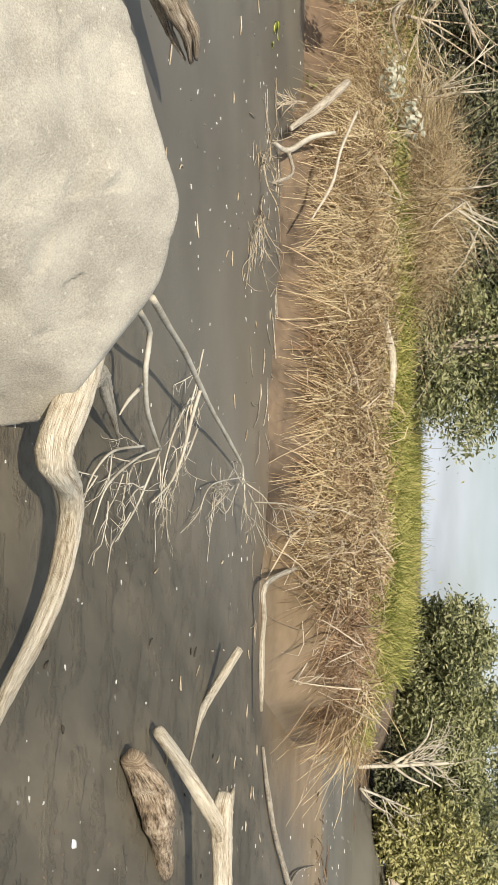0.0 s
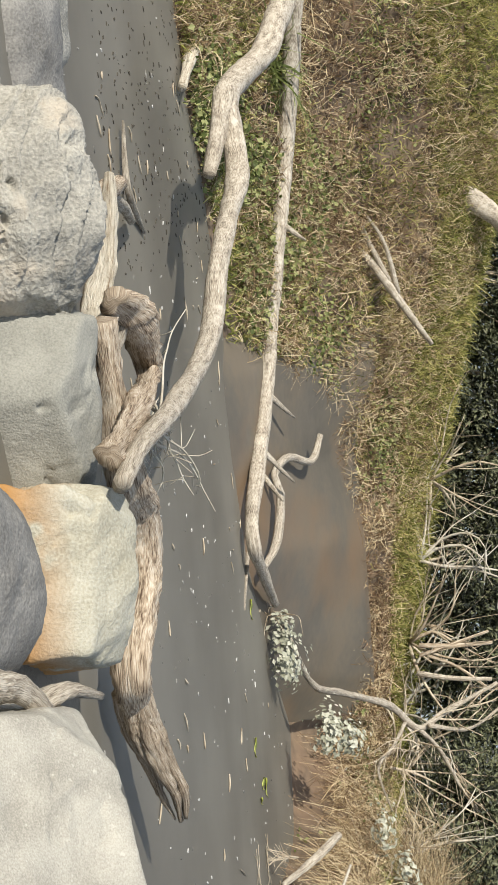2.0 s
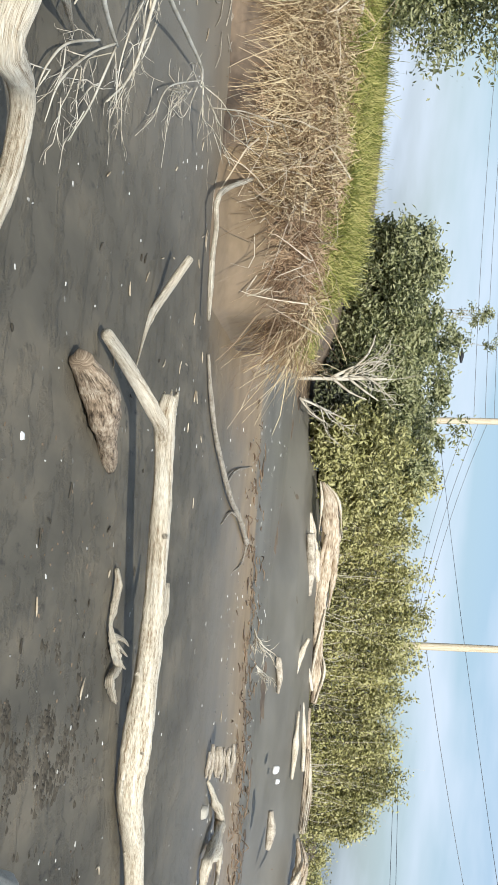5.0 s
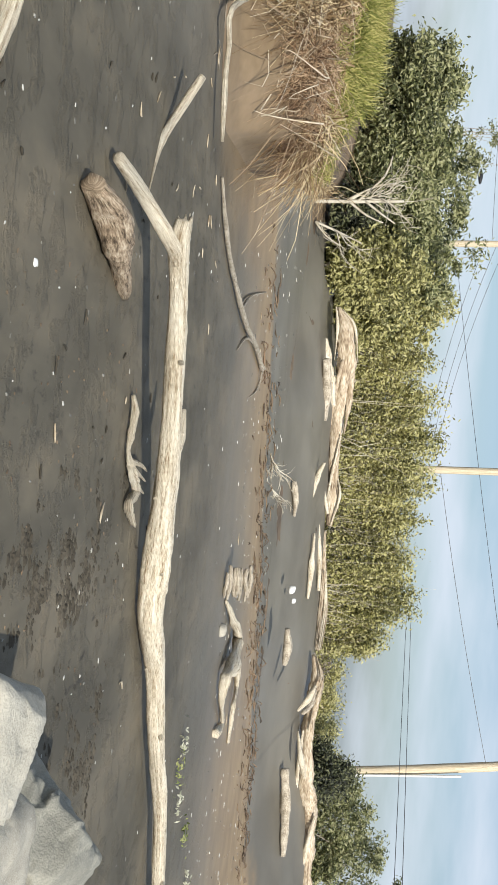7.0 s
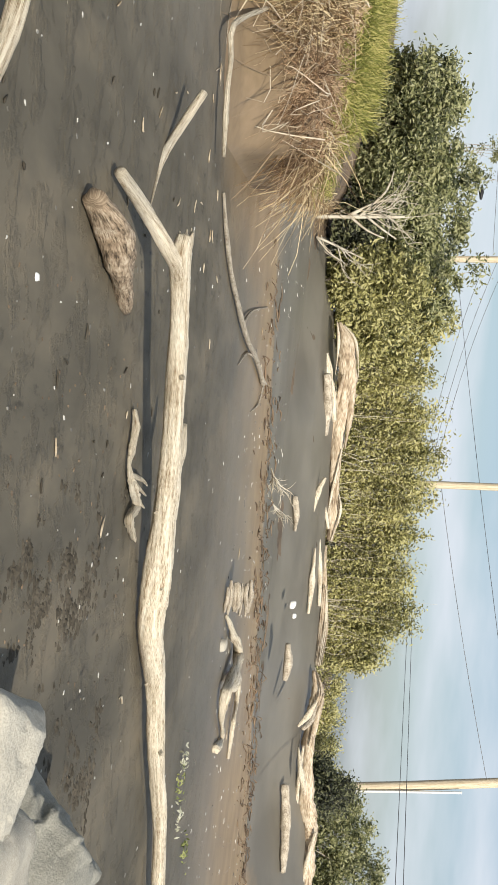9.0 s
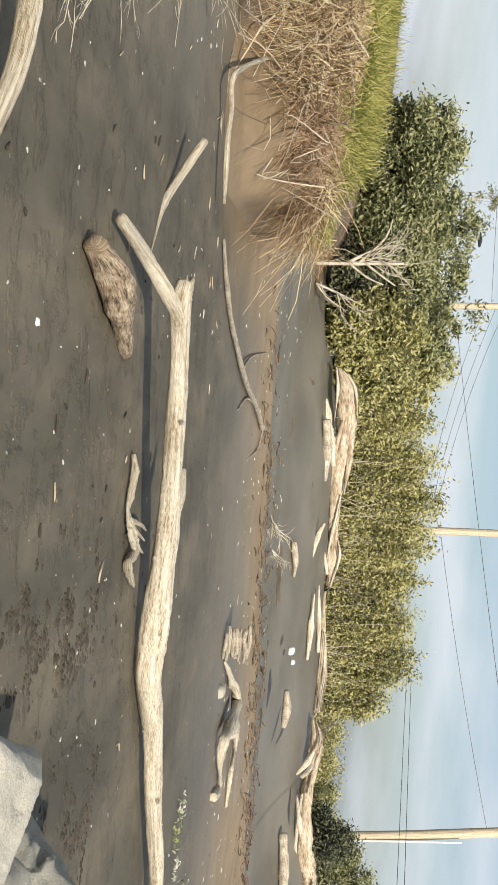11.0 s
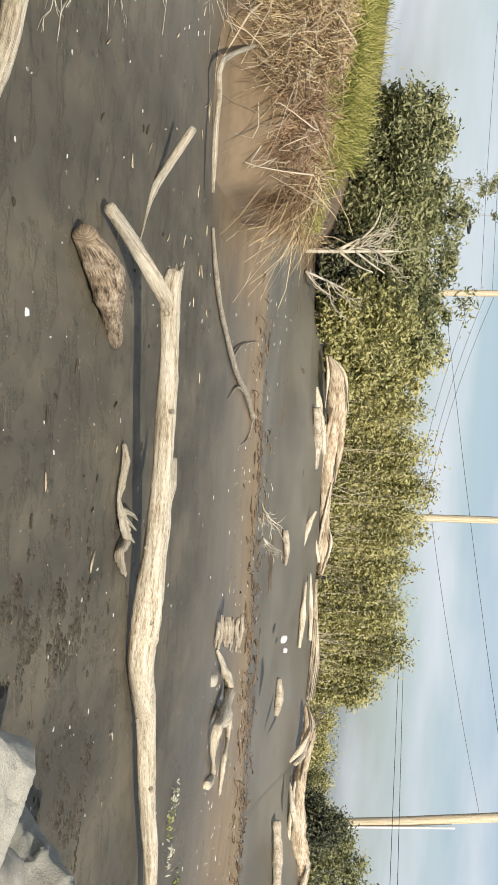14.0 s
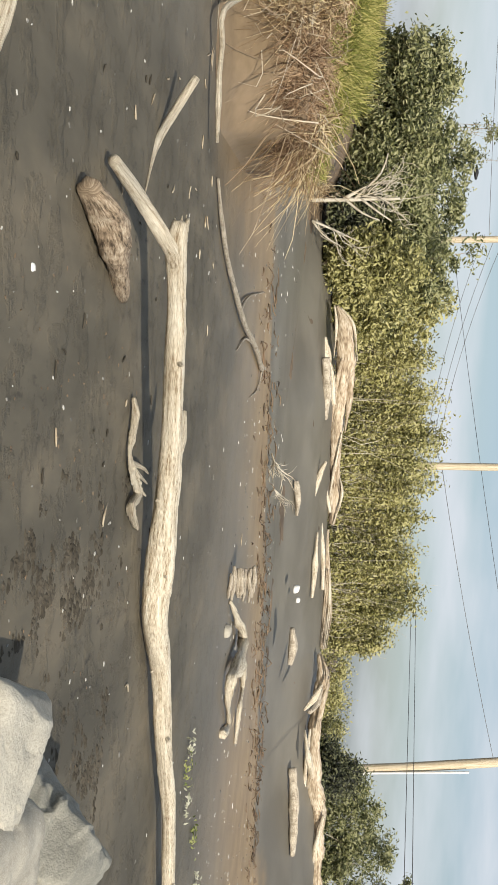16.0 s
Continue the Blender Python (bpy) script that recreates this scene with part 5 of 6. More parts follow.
# dead tree that has slid down the bank into the stream
slid = thing("dead_tree", "dead fallen tree with withered leaves reaching into the stream", "tree", (-18.5, 17.5, 0.4))
for k, (pts, rr) in enumerate((([(-16.38, 13.42, 0.15), (-15.44, 13.34, 0.35), (-15.66, 14.58, 0.60), (-16.74, 15.84, 0.97), (-18.09, 17.55, 1.78), (-18.40, 18.51, 2.28), (-18.92, 18.63, 2.88), (-19.57, 18.60, 3.97)], [0.04, 0.06, 0.08, 0.09, 0.1, 0.09, 0.08, 0.06]), ([(-18.40, 18.51, 2.28), (-18.38, 19.16, 2.68), (-18.11, 20.03, 3.05), (-17.97, 20.75, 3.46)], [0.08, 0.06, 0.05, 0.03]), ([(-18.33, 18.20, 2.07), (-17.64, 18.18, 1.77), (-17.01, 18.09, 1.46), (-16.38, 18.54, 1.64)], [0.06, 0.05, 0.04, 0.02]), ([(-18.42, 18.49, 2.50), (-18.97, 19.21, 3.31), (-19.57, 19.24, 4.07)], [0.07, 0.05, 0.04]))):
    settle(limb("limb", pts, [0.7 * r for r in rr], GREY_WOOD, step=0.12, rough=0.15, seed=520 + k), slid)
twig_fan((-18.38, 19.16, 2.6), (-18.0, 20.6, 3.4), 7, 2.0, 525, 0.02, TWIG, slid)
twig_fan((-18.4, 18.5, 2.3), (-17.2, 18.2, 2.2), 7, 1.8, 535, 0.018, TWIG, slid)
twig_fan((-18.7, 18.6, 2.6), (-19.5, 18.9, 4.0), 6, 1.8, 555, 0.02, TWIG, slid)


def leaf_clump(name, centre, radius, n, leaf, mat, parent, seed, label=""):
    rng = np.random.default_rng(seed)
    p = np.array(centre) + rng.normal(0, 1, (n, 3)) * radius
    p[:, 2] = np.maximum(p[:, 2], 0.03)
    v, f = leaf_quads(p, leaf, seed, slim=0.62)
    return settle(finish(name, v, f, mat, smooth=False, label=label), parent)


for k, (c, r, n) in enumerate((((-15.13, 13.53, 0.32), (0.2, 0.2, 0.11), 300), ((-15.43, 13.2, 0.28), (0.14, 0.16, 0.1), 130), ((-14.98, 15.0, 0.84), (0.2, 0.22, 0.12), 260), ((-14.9, 15.08, 1.16), (0.14, 0.15, 0.12), 140), ((-14.69, 17.05, 1.53), (0.22, 0.2, 0.1), 90), ((-14.15, 17.49, 1.84), (0.2, 0.2, 0.1), 90))):
    leaf_clump("leaves", c, r, int(n * 1.3), 0.1, DRY_LEAF, slid, 540 + k, "withered grey-white leaves")
twig_fan((-16.6, 13.6, 0.2), (-15.2, 12.8, 0.1), 6, 1.0, 545, 0.015, TWIG, slid)
snag = thing("dead_branch", "bare weathered root snag at the foot of the bank", "branch", (-11.05, 14.21, 0.17))
for k, (pts, rr) in enumerate((([(-12.32, 14.33, 0.96), (-11.89, 14.3, 0.61), (-11.4, 14.19, 0.18)], [0.05, 0.055, 0.04]), ([(-11.66, 14.62, 0.77), (-11.42, 14.42, 0.45), (-11.05, 14.21, 0.17), (-10.91, 13.81, -0.02), (-10.76, 13.55, -0.22)], [0.025, 0.035, 0.04, 0.03, 0.012]), ([(-11.05, 14.21, 0.17), (-10.75, 14.31, 0.24), (-10.48, 14.14, 0.05), (-10.23, 13.82, -0.24)], [0.03, 0.025, 0.022, 0.012]), ([(-10.13, 13.65, -0.25), (-8.7, 12.67, 0.02), (-8.06, 12.41, 0.02)], [0.018, 0.015, 0.008]), ([(-11.81, 14.37, 1.09), (-11.23, 14.45, 0.88), (-10.73, 14.58, 0.76), (-10.12, 14.52, 0.51)], [0.018, 0.025, 0.022, 0.01]))):
    settle(limb("root", pts, rr, (GREY_WOOD, PALE_TWIG)[k in (1, 4)], step=0.08, rough=0.15, seed=550 + k), snag)
twig_fan((-10.91, 13.81, -0.02), (-9.4, 12.49, 0.06), 7, 1.1, 560, 0.011, TWIG, snag)
twig_fan((-9.59, 13.11, 0.05), (-8.18, 12.36, 0.04), 8, 1.2, 565, 0.009, TWIG, snag)
twig_fan((-11.89, 14.3, 0.61), (-11.58, 13.78, 0.12), 5, 0.8, 575, 0.012, TWIG, snag)
tagged(limb("driftwood_log", [(-10.3, 17.5, 1.42), (-9.7, 17.75, 1.55), (-9.1, 18.25, 1.5)], [0.045, 0.06, 0.045], DRIFTWOOD, step=0.1, seed=570), "pale bare log lying on the crest of the bank", "log")


def dry_clump():
    """Arching dry reed clump behind the bank."""
    rng = np.random.default_rng(77)
    n = 7500
    foot = np.array([-13.9, 19.6, 1.65]) + rng.normal(0, 1, (n, 3)) * [0.85, 0.4, 0.0]
    dirs = rng.normal(0, 0.45, (n, 3)) + [0.15, -0.35, 1.0]
    dirs /= np.linalg.norm(dirs, axis=1)[:, None]
    v, f = strips(foot, dirs, rng.uniform(1.2, 2.9, n), rng.uniform(0.007, 0.015, n), 0.7, 5, 77)
    return tagged(finish("reed_clump", v, f, STRAW, smooth=False), "tall arching clump of dry tan reeds behind the bank", "reeds", kind="stuff")


dry_clump()


def weed_patch(az, d, n, size, leaf, seed, mat, label):
    """Broad-leaved weeds in a low mat."""
    rng = np.random.default_rng(seed)
    a, r = rng.normal(az, size[0], n), rng.normal(d, size[1], n)
    ok = ~bare_silt(a, r)
    a, r, n = a[ok], r[ok], int(ok.sum())
    p = np.concatenate([polar(a, r), (np.maximum(land(a, r), 0.02) + rng.uniform(0.03, 0.22, n))[:, None]], 1)
    v, f = leaf_quads(p, leaf, seed, slim=0.75)
    tagged(finish("weeds", v, f, mat, smooth=False), label, "weeds", kind="stuff")


WEED = material("weed_leaf", [(0.08, 0.1, 0.025), (0.2, 0.235, 0.07), (0.36, 0.37, 0.15)], 1.5, 0.6, 0, island=0.5, sheen_through=0.3)
for k, (az, d, n, sx, sd) in enumerate(((-73, 18.3, 1500, 1.3, 0.5), (-70, 19.5, 900, 0.9, 0.8), (-66, 21.0, 700, 1.4, 0.6), (-57.5, 25.5, 700, 1.2, 0.4), (-62, 22.5, 700, 1.5, 0.7), (-42.5, 25.5, 900, 1.5, 0.5), (-38.5, 22.8, 600, 1.0, 0.5), (-65, 19.6, 900, 1.6, 0.4), (-69, 22.8, 900, 1.5, 0.6), (-74, 24.5, 900, 1.8, 0.6))):
    weed_patch(az, d, n, (sx, sd), 0.09, 700 + k, WEED, "low mat of green broad-leaved weeds on the bank")


def flax():
    """A tuft of long green sword leaves."""
    rng = np.random.default_rng(31)
    n = 110
    x, y = polar(-74.5, 21.0)
    z0 = float(land(-74.5, 21.0))
    foot = np.array([x, y, z0]) + rng.normal(0, 1, (n, 3)) * [0.35, 0.25, 0.0]
    dirs = rng.normal(0, 0.6, (n, 3)) + [0.3, 0.3, 0.9]
    dirs /= np.linalg.norm(dirs, axis=1)[:, None]
    v, f = strips(foot, dirs, rng.uniform(0.7, 1.4, n), rng.uniform(0.03, 0.05, n), 0.6, 5, 31)
    tagged(finish("flax_tuft", v, f, WEED, smooth=False), "tuft of long green sword-shaped leaves", "plant")


flax()
# white-stemmed shrub by the far water
white = thing("bare_shrub", "pale bare stems of a shrub over dark water", "shrub", (-8.0, 41.5, 0))
for k, pts in enumerate(([(-7.97, 41.54, -0.1), (-8.08, 41.52, 1.51), (-8.19, 41.5, 2.87)], [(-7.31, 41.50, 0.11), (-7.03, 41.50, 0.89), (-6.73, 41.50, 1.65)], [(-7.31, 41.50, 0.11), (-6.88, 41.50, 0.49), (-6.60, 41.50, 0.96)], [(-8.09, 41.50, 1.06), (-8.58, 41.50, 1.91), (-8.77, 41.50, 2.66)], [(-8.09, 41.50, 1.06), (-7.64, 41.50, 1.72), (-7.45, 41.50, 2.28)], [(-8.11, 41.50, 1.43), (-8.96, 41.50, 2.19), (-9.62, 41.50, 2.38)], [(-8.11, 41.50, 1.62), (-7.73, 41.50, 2.19), (-7.45, 41.50, 2.66)])):
    settle(limb("stem", pts, [0.075, 0.06, 0.035] if k == 0 else [0.045, 0.035, 0.02], PALE_TWIG, sides=7, step=0.25, seed=580 + k), white)
twig_fan((-8.08, 41.52, 0.9), (-8.3, 41.5, 2.4), 9, 2.2, 590, 0.026, PALE_TWIG, white, flat=1.0)
twig_fan((-7.4, 41.5, 0.2), (-6.8, 41.5, 1.3), 5, 1.6, 610, 0.022, PALE_TWIG, white, flat=1.0)


# ---- poles and wires ----
def pole(points, r, label, cap=False):
    t = thing("power_pole", label, "pole", points[0], "power poles")
    settle(limb("shaft", points, [r, r * 0.92, r * 0.85], PALE_POLE, sides=12, step=0.6, rough=0.015, seed=int(points[0][1])), t)
    top = np.array(points[-1])
    settle(limb("crossarm", [top + [-1.0, 0, -0.3], top + [0, -0.15, -0.3], top + [1.0, 0, -0.3]], [0.06, 0.06, 0.06], PALE_POLE, sides=6, step=0.5, rough=0.01, seed=5), t)
    for s in (-0.9, 0.0, 0.9):
        settle(limb("insulator", [top + [s, -0.05, -0.25], top + [s, -0.05, -0.1], top + [s, -0.05, 0.02]], [0.03, 0.06, 0.03], WHITE, sides=8, step=0.06, rough=0.0, seed=6), t)
    return t


pole([(12.6, 50.5, 0.99), (12.32, 50.6, 4.02), (11.09, 50.9, 12.4)], 0.22, "tall pale timber power pole beside shrubs")
pole([(0.66, 50.0, 1.0), (0.37, 50.0, 5.0), (0.05, 50.0, 10.4)], 0.16, "pale timber power pole behind the reeds")
pole([(-9.2, 57.3, 0.5), (-9.65, 57.2, 6.2), (-10.0, 57.1, 11.5)], 0.16, "pale timber power pole behind the thicket")
guard = limb("conduit", [(12.8, 50.3, 0.99), (12.47, 50.36, 3.68), (12.1, 50.4, 7.38)], [0.05, 0.05, 0.05], WHITE, sides=8, step=0.5, rough=0.0, seed=7)
settle(guard, [o for o in scene.objects if o.name.startswith("power_pole")][0])


def lamp(foot, top, arm, label):
    t = thing("street_lamp", label, "street lamp", foot, "street lamps")
    settle(limb("post", [foot, tuple((np.array(foot) + top) / 2), top], [0.05, 0.045, 0.04], METAL, sides=8, step=0.8, rough=0.0, seed=8), t)
    tip = np.array(top) + arm
    settle(limb("arm", [top, tuple((np.array(top) + tip) / 2 + [0, 0, 0.06]), tuple(tip)], [0.035, 0.03, 0.03], METAL, sides=6, step=0.3, rough=0.0, seed=9), t)
    settle(limb("lamp_head", [tip + [-0.25, 0, 0], tip, tip + [0.3, 0, 0]], [0.06, 0.11, 0.05], BLACK, sides=8, step=0.1, rough=0.0, seed=10), t)


lamp((-12.6, 56.6, 0.5), (-12.6, 56.6, 6.1), np.array([0.1, 0, 0.3]), "dark street lamp above the shrubs")
for k, (x, y, h) in enumerate(((-14.85, 58.1, 6.6), (-14.15, 60.4, 6.7))):
    tree("slender_tree", (x, y, 0.5), h - 0.1, (0.45, 0.4), 12, 60, 0.16, LEAF, "thin bare-stemmed tree with a small tuft on top", 600 + k, low=0.88, category="tree", stems=1, trunk_r=0.05, sigma=0.16, group="slender trees")


LINE = material("weathered_line", [(0.1, 0.1, 0.105), (0.16, 0.16, 0.165)], 3.0, 0.6, 0.05)


def wire(a, b, sag, label="thin dark power line strung between poles"):
    a, b = np.array(a), np.array(b)
    pts = [a + (b - a) * s - [0, 0, sag * 4 * s * (1 - s)] for s in np.linspace(0, 1, 9)]
    tagged(limb("power_line", pts, [0.011, 0.011], LINE, sides=5, step=4, rough=0.0, seed=1), label, "power line", "power lines")


wire((11.7, 50.7, 8.35), (0.4, 50.0, 5.44), 0.1)
wire((0.4, 50.0, 5.44), (-9.06, 67.39, 3.37), 0.2)
wire((-8.74, 59.36, 6.0), (14.88, 40.58, 9.31), 0.15)
for dz in (0.0, 0.5, 0.9):
    wire((-9.9, 57.1, 7.2 + dz), (-40, 64, 7.8 + dz), 0.3)
    wire((-9.9, 57.1, 7.0 + dz), (-0.2, 62, 5.4 + dz * 0.6), 0.3)
for dz in (0.0, 0.22):
    wire((12.5, 28.0, 3.95 + dz), (7.3, 62.0, 5.3 + dz), 0.0)
RAIL = [(11.29, 56.89, 1.41), (12.37, 56.67, 1.39), (13.44, 56.42, 1.38)]
rail = thing("guard_rail", "pale metal guard rail on the far road", "rail", RAIL[1])
settle(limb("beam", RAIL, [0.1, 0.1, 0.1], WHITE, sides=8, step=0.4, rough=0.0, seed=3), rail)
for x, y, z in RAIL:
    settle(limb("post", [(x, y + 0.1, z - 0.6), (x, y + 0.1, z - 0.2), (x, y + 0.1, z + 0.05)], [0.05, 0.05, 0.05], METAL, sides=6, step=0.2, rough=0.0, seed=4), rail)


# ---- what floats and lies about ----
def flecks(name, n, az, d, size, mat, label, seed, slim=0.5):
    """Flat uneven flecks floating on the water, each a little raised block."""
    rng = np.random.default_rng(seed)
    a = rng.uniform(*az, n)
    dist = d[0] * (d[1] / d[0]) ** rng.uniform(0, 1, n)
    ok = dist < np.interp(a, AZ, FOOT) - 0.1
    c = polar(a[ok], dist[ok])
    m = len(c)
    s = size * rng.uniform(0.4, 1.6, m) * (0.5 + dist[ok] / 16)
    th = rng.uniform(0, 3.14, m)
    k = 5
    ang = np.arange(k) * 2 * np.pi / k
    v = np.zeros((m, 2 * k, 3))
    for j in range(k):
        rr = s * rng.uniform(0.6, 1.2, m)
        ex, ey = rr * np.cos(ang[j]), rr * slim * np.sin(ang[j])
        for lvl in (0, 1):
            sc = 1.0 - 0.25 * lvl
            v[:, lvl * k + j, 0] = c[:, 0] + (ex * np.cos(th) - ey * np.sin(th)) * sc
            v[:, lvl * k + j, 1] = c[:, 1] + (ex * np.sin(th) + ey * np.cos(th)) * sc
            v[:, lvl * k + j, 2] = -0.004 + lvl * (0.009 + 0.08 * s)
    base = np.arange(m) * 2 * k
    f = [tuple(int(b) + k + j for j in range(k)) for b in base]
    for j in range(k):
        f += [(int(b) + j, int(b) + (j + 1) % k, int(b) + k + (j + 1) % k, int(b) + k + j) for b in base]
    return tagged(finish(name, v.reshape(-1, 3), f, mat, smooth=False), label, "debris", kind="stuff")


flecks("foam_flecks", 750, (-80, 22), (5.5, 30), 0.018, FOAM, "pale flecks of foam and chips on the water", 81)
flecks("foam_flecks", 260, (-75, -30), (11, 24), 0.022, FOAM, "pale chips floating along the bank", 82, 0.35)
flecks("foam_flecks", 420, (-12, 19), (23, 39), 0.02, FOAM, "pale flecks on the far wet mud", 86, 0.4)
flecks("mud_lumps", 420, (-78, -66), (11, 18), 0.022, MUD_DARK, "dark litter floating in the shallows", 84, 0.4)
flecks("mud_lumps", 160, (-8, 18), (6, 12), 0.016, SOIL, "small dark lumps of mud and litter", 83)


def mud_clods(n, seed):
    """Churned clods of wet mud in ragged patches by the boulders."""
    rng = np.random.default_rng(seed)
    az, d = rng.uniform(2, 17, n), 6.3 + 5.2 * rng.uniform(0, 1, n)
    xy = polar(az, d)
    ok = np.array([noise.noise(Vector((x * 1.3, y * 0.7, 7))) + 0.9 * noise.noise(Vector((x * 4, y * 2.2, 2))) + 0.25 * rng.uniform(-1, 1) > 0.31 for x, y in xy])
    xy = xy[ok]
    m = len(xy)
    base = np.array([(math.cos(a), math.sin(a), 0.0) for a in np.arange(6) * math.pi / 3] + [(0.4, 0.1, 0.55), (-0.3, 0.3, 0.5), (-0.2, -0.35, 0.6)])
    tri = [(0, 1, 6), (1, 7, 6), (1, 2, 7), (2, 3, 7), (3, 8, 7), (3, 4, 8), (4, 5, 8), (5, 6, 8), (5, 0, 6), (6, 7, 8)]
    size = 0.007 + 0.034 * rng.uniform(0, 1, m) ** 1.6
    v = np.zeros((m, 9, 3))
    for i in range(9):
        p = base[i] * rng.uniform(0.6, 1.3, (m, 3)) * size[:, None]
        v[:, i] = p * [1.4, 1.0, 0.8] + np.concatenate([xy, np.full((m, 1), -0.002)], 1)
    f = [tuple(9 * k + i for i in t) for k in range(m) for t in tri]
    tagged(finish("mud_clods", v.reshape(-1, 3), f, MUD_DARK, smooth=False), "churned dark clods of wet mud", "mud", kind="stuff")


mud_clods(9000, 85)


def loose_twigs(n, az, d, seed, length, label, mat):
    rng = np.random.default_rng(seed)
    pieces = []
    for k in range(n):
        a, dist = rng.uniform(*az), rng.uniform(*d)
        dist = min(dist, float(np.interp(a, AZ, FOOT)) - 0.05)
        c = np.r_[polar(a, dist), 0.012]
        th = rng.uniform(0, 6.28)
        L = length * rng.uniform(0.4, 1.5)
        e = np.array([np.cos(th), np.sin(th), 0]) * L / 2
        bend = rng.normal(0, 0.12, 3) * L * [1, 1, 0.2]
        pieces.append(tube_data([c - e, c + bend, c + e], [0.006, 0.01, 0.004], 5, 0.12, 0.1, seed + k))
    v, f, u = joined(pieces)
    tagged(finish("loose_twigs", v, f, mat, uvs=u), label, "twigs", kind="stuff")


loose_twigs(80, (-75, -36), (10, 20), 91, 0.2, "thin twigs floating on the muddy water", TWIG)
loose_twigs(34, (-36, -8), (9, 17), 92, 0.16, "thin twigs floating near the bank", TWIG)
loose_twigs(16, (-8, 20), (6.5, 30), 93, 0.16, "scattered twigs on the wet silt", TWIG)
loose_twigs(26, (-16, 6), (6.5, 13), 96, 0.09, "thin dark wisps lying on the wet silt", MUD_DARK)
loose_twigs(45, (-40, -16), (15, 18.5), 94, 0.6, "longer stems at the foot of the bank", GREY_WOOD)


def float_leaf(x, y, L, turn, seed):
    rng = np.random.default_rng(seed)
    t = np.linspace(0, 1, 8)
    w = np.sin(np.pi * t ** 0.8) * 0.24
    up = np.stack([(t - 0.5) * L, w * L, 0.015 + 0.02 * np.sin(6 * t)], 1)
    mid = np.stack([(t - 0.5) * L, 0 * t, 0.01 + 0 * t], 1)
    dn = np.stack([(t - 0.5) * L, -w * L, 0.02 + 0.02 * np.cos(5 * t)], 1)
    v = np.vstack([dn, mid, up])
    f = [(r * 8 + i, r * 8 + i + 1, (r + 1) * 8 + i + 1, (r + 1) * 8 + i) for r in (0, 1) for i in range(7)]
    ob = finish("floating_leaf", v, f, POND_LEAF)
    ob.matrix_world = pose(x, y, 0.004, 0, 0, turn)
    sol = ob.modifiers.new("thick", "SOLIDIFY")
    sol.thickness = 0.003
    return tagged(ob, "yellow-green leaf floating flat on the stream", "leaf", "floating leaves")


for k, (x, y, L, turn) in enumerate(((-14.2, 11.7, 0.3, 60), (-12.3, 12.5, 0.26, 40), (-12.6, 13.6, 0.34, 80), (-12.4, 13.3, 0.2, 10), (-12.0, 13.2, 0.16, 100))):
    float_leaf(x, y, L, turn, k)
for k, (x, y, z, r) in enumerate(((-0.95, 7.57, 0.0, 0.03), (3.33, 22.44, 0.03, 0.12), (4.2, 38.0, 0.62, 0.14), (4.6, 38.6, 0.68, 0.1))):
    boulder("pebble", (x, y, z), block(r, r * 0.8, r * 0.7, 90 + k, 3), (0, 0, 30 * k), WHITE if k != 1 else GREY_ROCK, "small pale stone on the wet ground", 90 + k, 3.5, r * 0.05, 3, "pale stones")


def sprig(x, y, z, n, size, mat, seed):
    """A few small shoots pushing out of the mud."""
    rng = np.random.default_rng(seed)
    p = np.array([x, y, z]) + rng.normal(0, 1, (n, 3)) * [size, size, 0.03]
    p[:, 2] = np.maximum(p[:, 2], 0.03)
    v, f = leaf_quads(p, 0.07, seed, slim=0.45)
    tagged(finish("mud_sprig", v, f, mat, smooth=False), "small grey-green shoots growing out of the mud", "plant", kind="stuff")


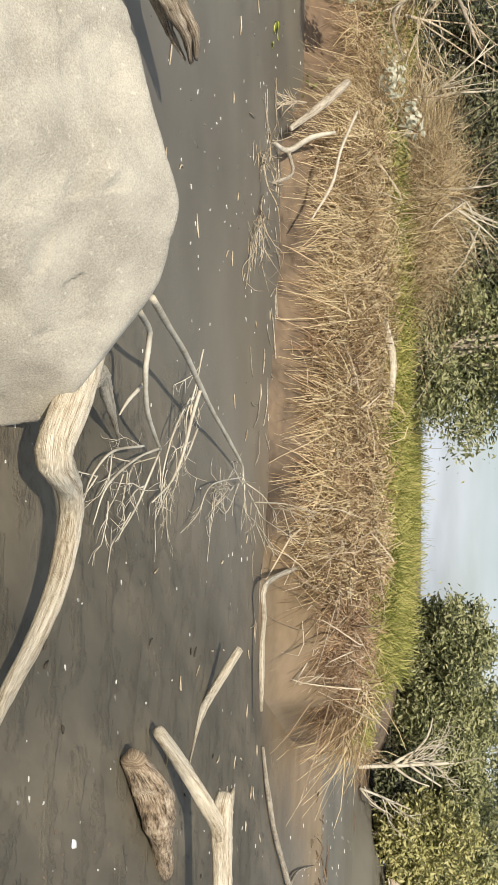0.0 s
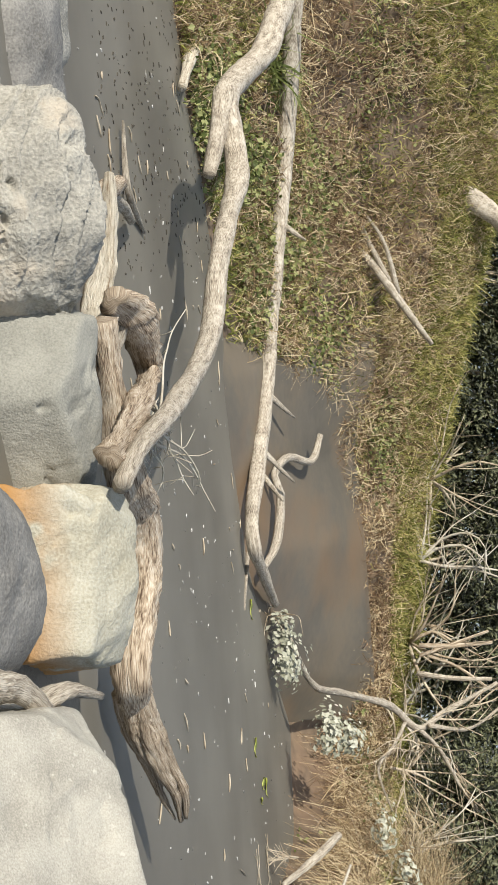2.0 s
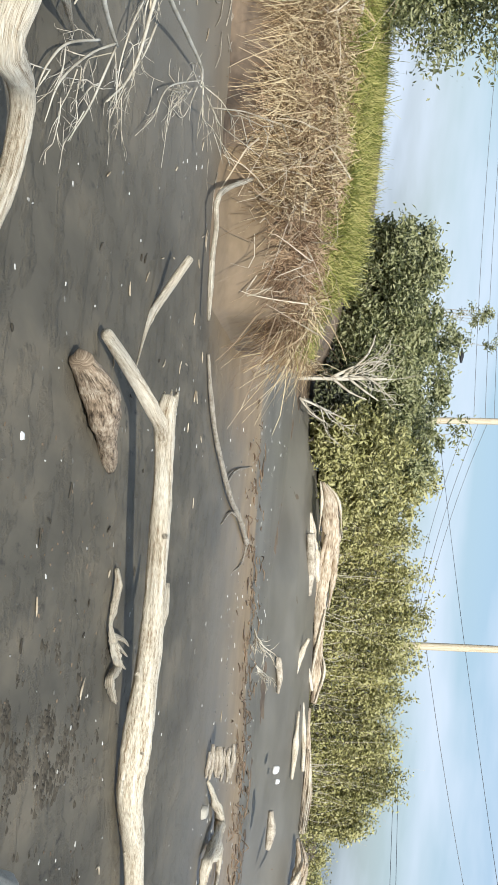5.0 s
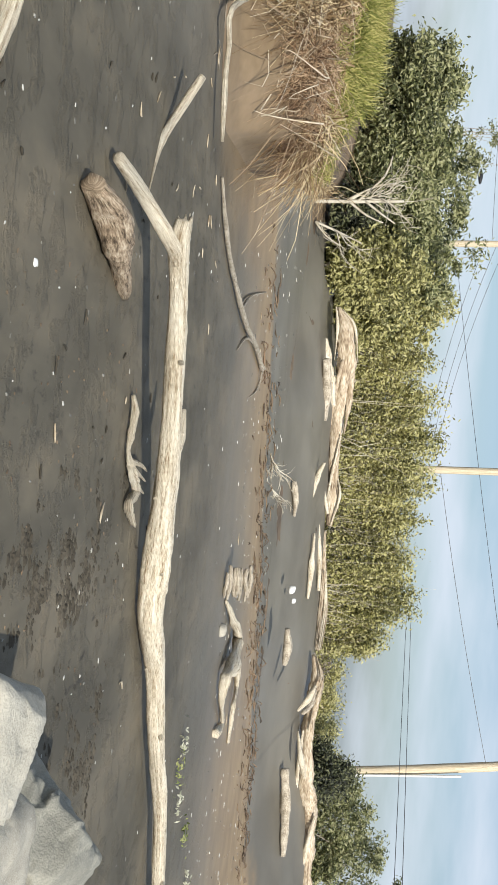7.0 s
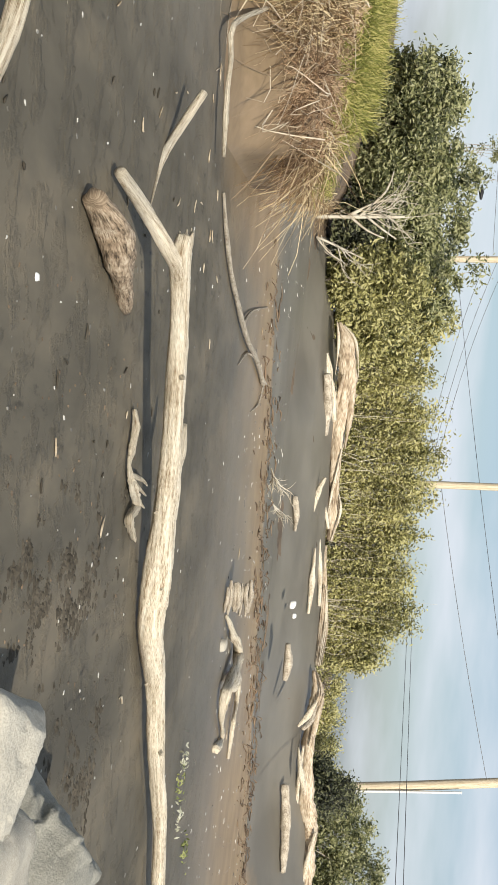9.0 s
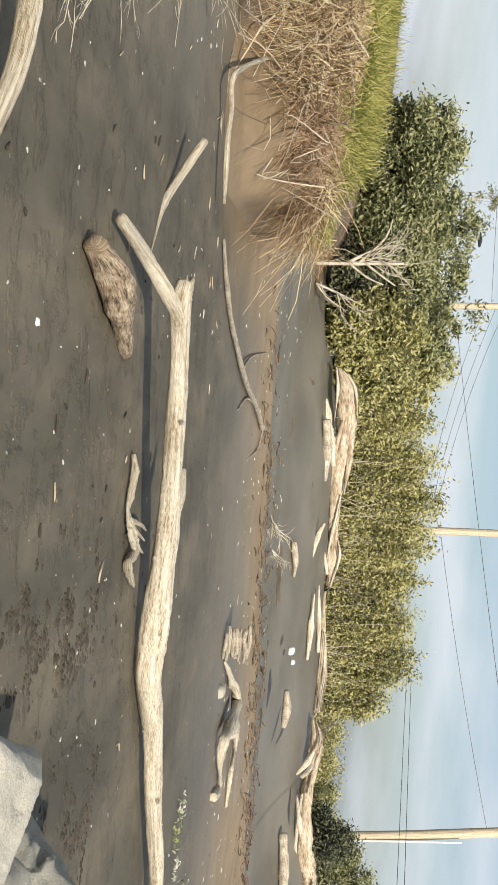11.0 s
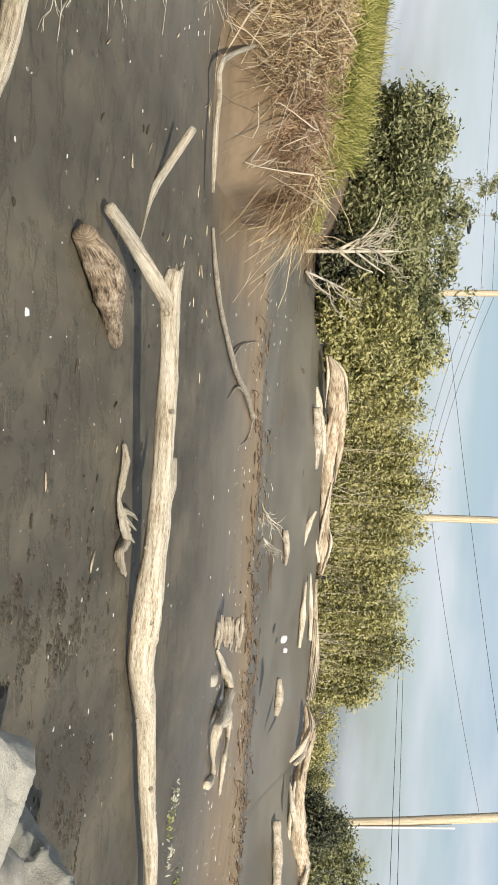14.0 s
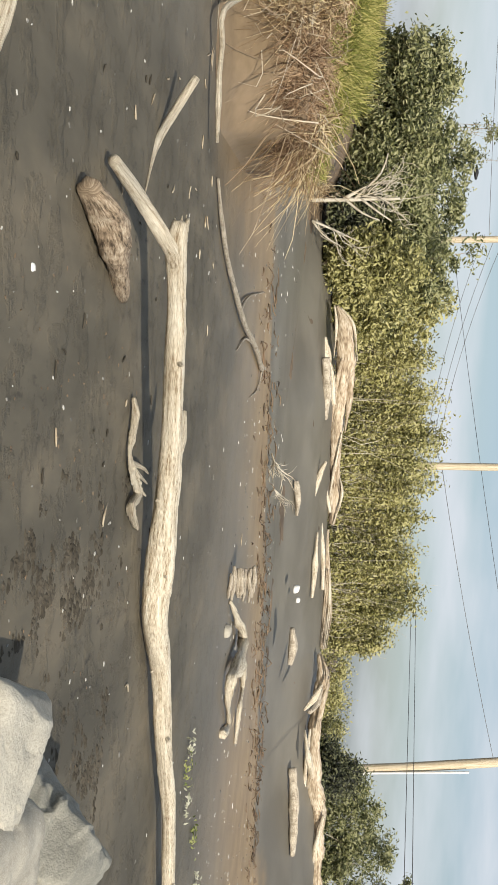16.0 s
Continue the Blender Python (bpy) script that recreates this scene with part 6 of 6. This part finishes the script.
for k, (x, y) in enumerate(((4.32, 17.95), (4.57, 17.66), (5.11, 17.92), (5.95, 19.12), (6.99, 20.2))):
    sprig(x, y, 0.06, 40, 0.13, WEED if k % 2 else DRY_LEAF, 800 + k)
litter = thing("twig_litter", "pale twigs washed up on the far shoal", "twigs", (0.6, 30.0, 0))
twig_fan((0.2, 30.0, 0.1), (0.9, 30.4, 0.3), 7, 0.9, 820, 0.02, PALE_TWIG, litter)
twig_fan((1.0, 31.5, 0.1), (1.4, 31.6, 0.25), 4, 0.7, 830, 0.018, PALE_TWIG, litter)


def rim_litter(n, seed):
    """Dead stalks and crumbs of soil washed up in a line along the shoal's rim."""
    rng = np.random.default_rng(seed)
    x = -4.5 + 16.5 * rng.uniform(0, 1, n) ** 0.75
    y = 29.4 + 0.66 * x + rng.normal(0, 1.5, n)
    pieces = []
    for k in range(n):
        th = rng.normal(0.5, 0.7)
        L = rng.uniform(0.1, 0.5)
        c = np.array([x[k], y[k], 0.03])
        e = np.array([math.cos(th), math.sin(th), rng.uniform(-0.05, 0.25)]) * L / 2
        pieces.append(tube_data([c - e, c + rng.normal(0, 0.15, 3) * L, c + e], [0.008, 0.02, 0.006], 4, 0.15, 0.3, seed + k))
    v, f, u = joined(pieces)
    tagged(finish("loose_twigs", v, f, SOIL, uvs=u), "brown stalks washed up along the shoal", "twigs", kind="stuff")


rim_litter(420, 95)


def fern(x, y, z, n, seed):
    """A low tuft of green fronds, each a rib with leaflets."""
    rng = np.random.default_rng(seed)
    t = thing("fern", "small green fern tuft at the edge of the shoal", "plant", (x, y, z))
    for k in range(n):
        th, L = rng.uniform(0, 6.28), rng.uniform(0.35, 0.7)
        s = np.linspace(0, 1, 9)
        rib = np.stack([x + math.cos(th) * L * s, y + math.sin(th) * L * s, z + L * (0.9 * s - 0.75 * s * s)], 1)
        v, f = leaf_quads(np.repeat(rib[1:], 5, axis=0) + rng.normal(0, 0.03, (40, 3)), 0.13, seed + k, slim=0.35)
        settle(finish("frond", v, f, WEED, smooth=False), t)


fern(13.05, 39.14, 0.0, 14, 850)
fern(17.26, 48.98, 0.0, 14, 860)
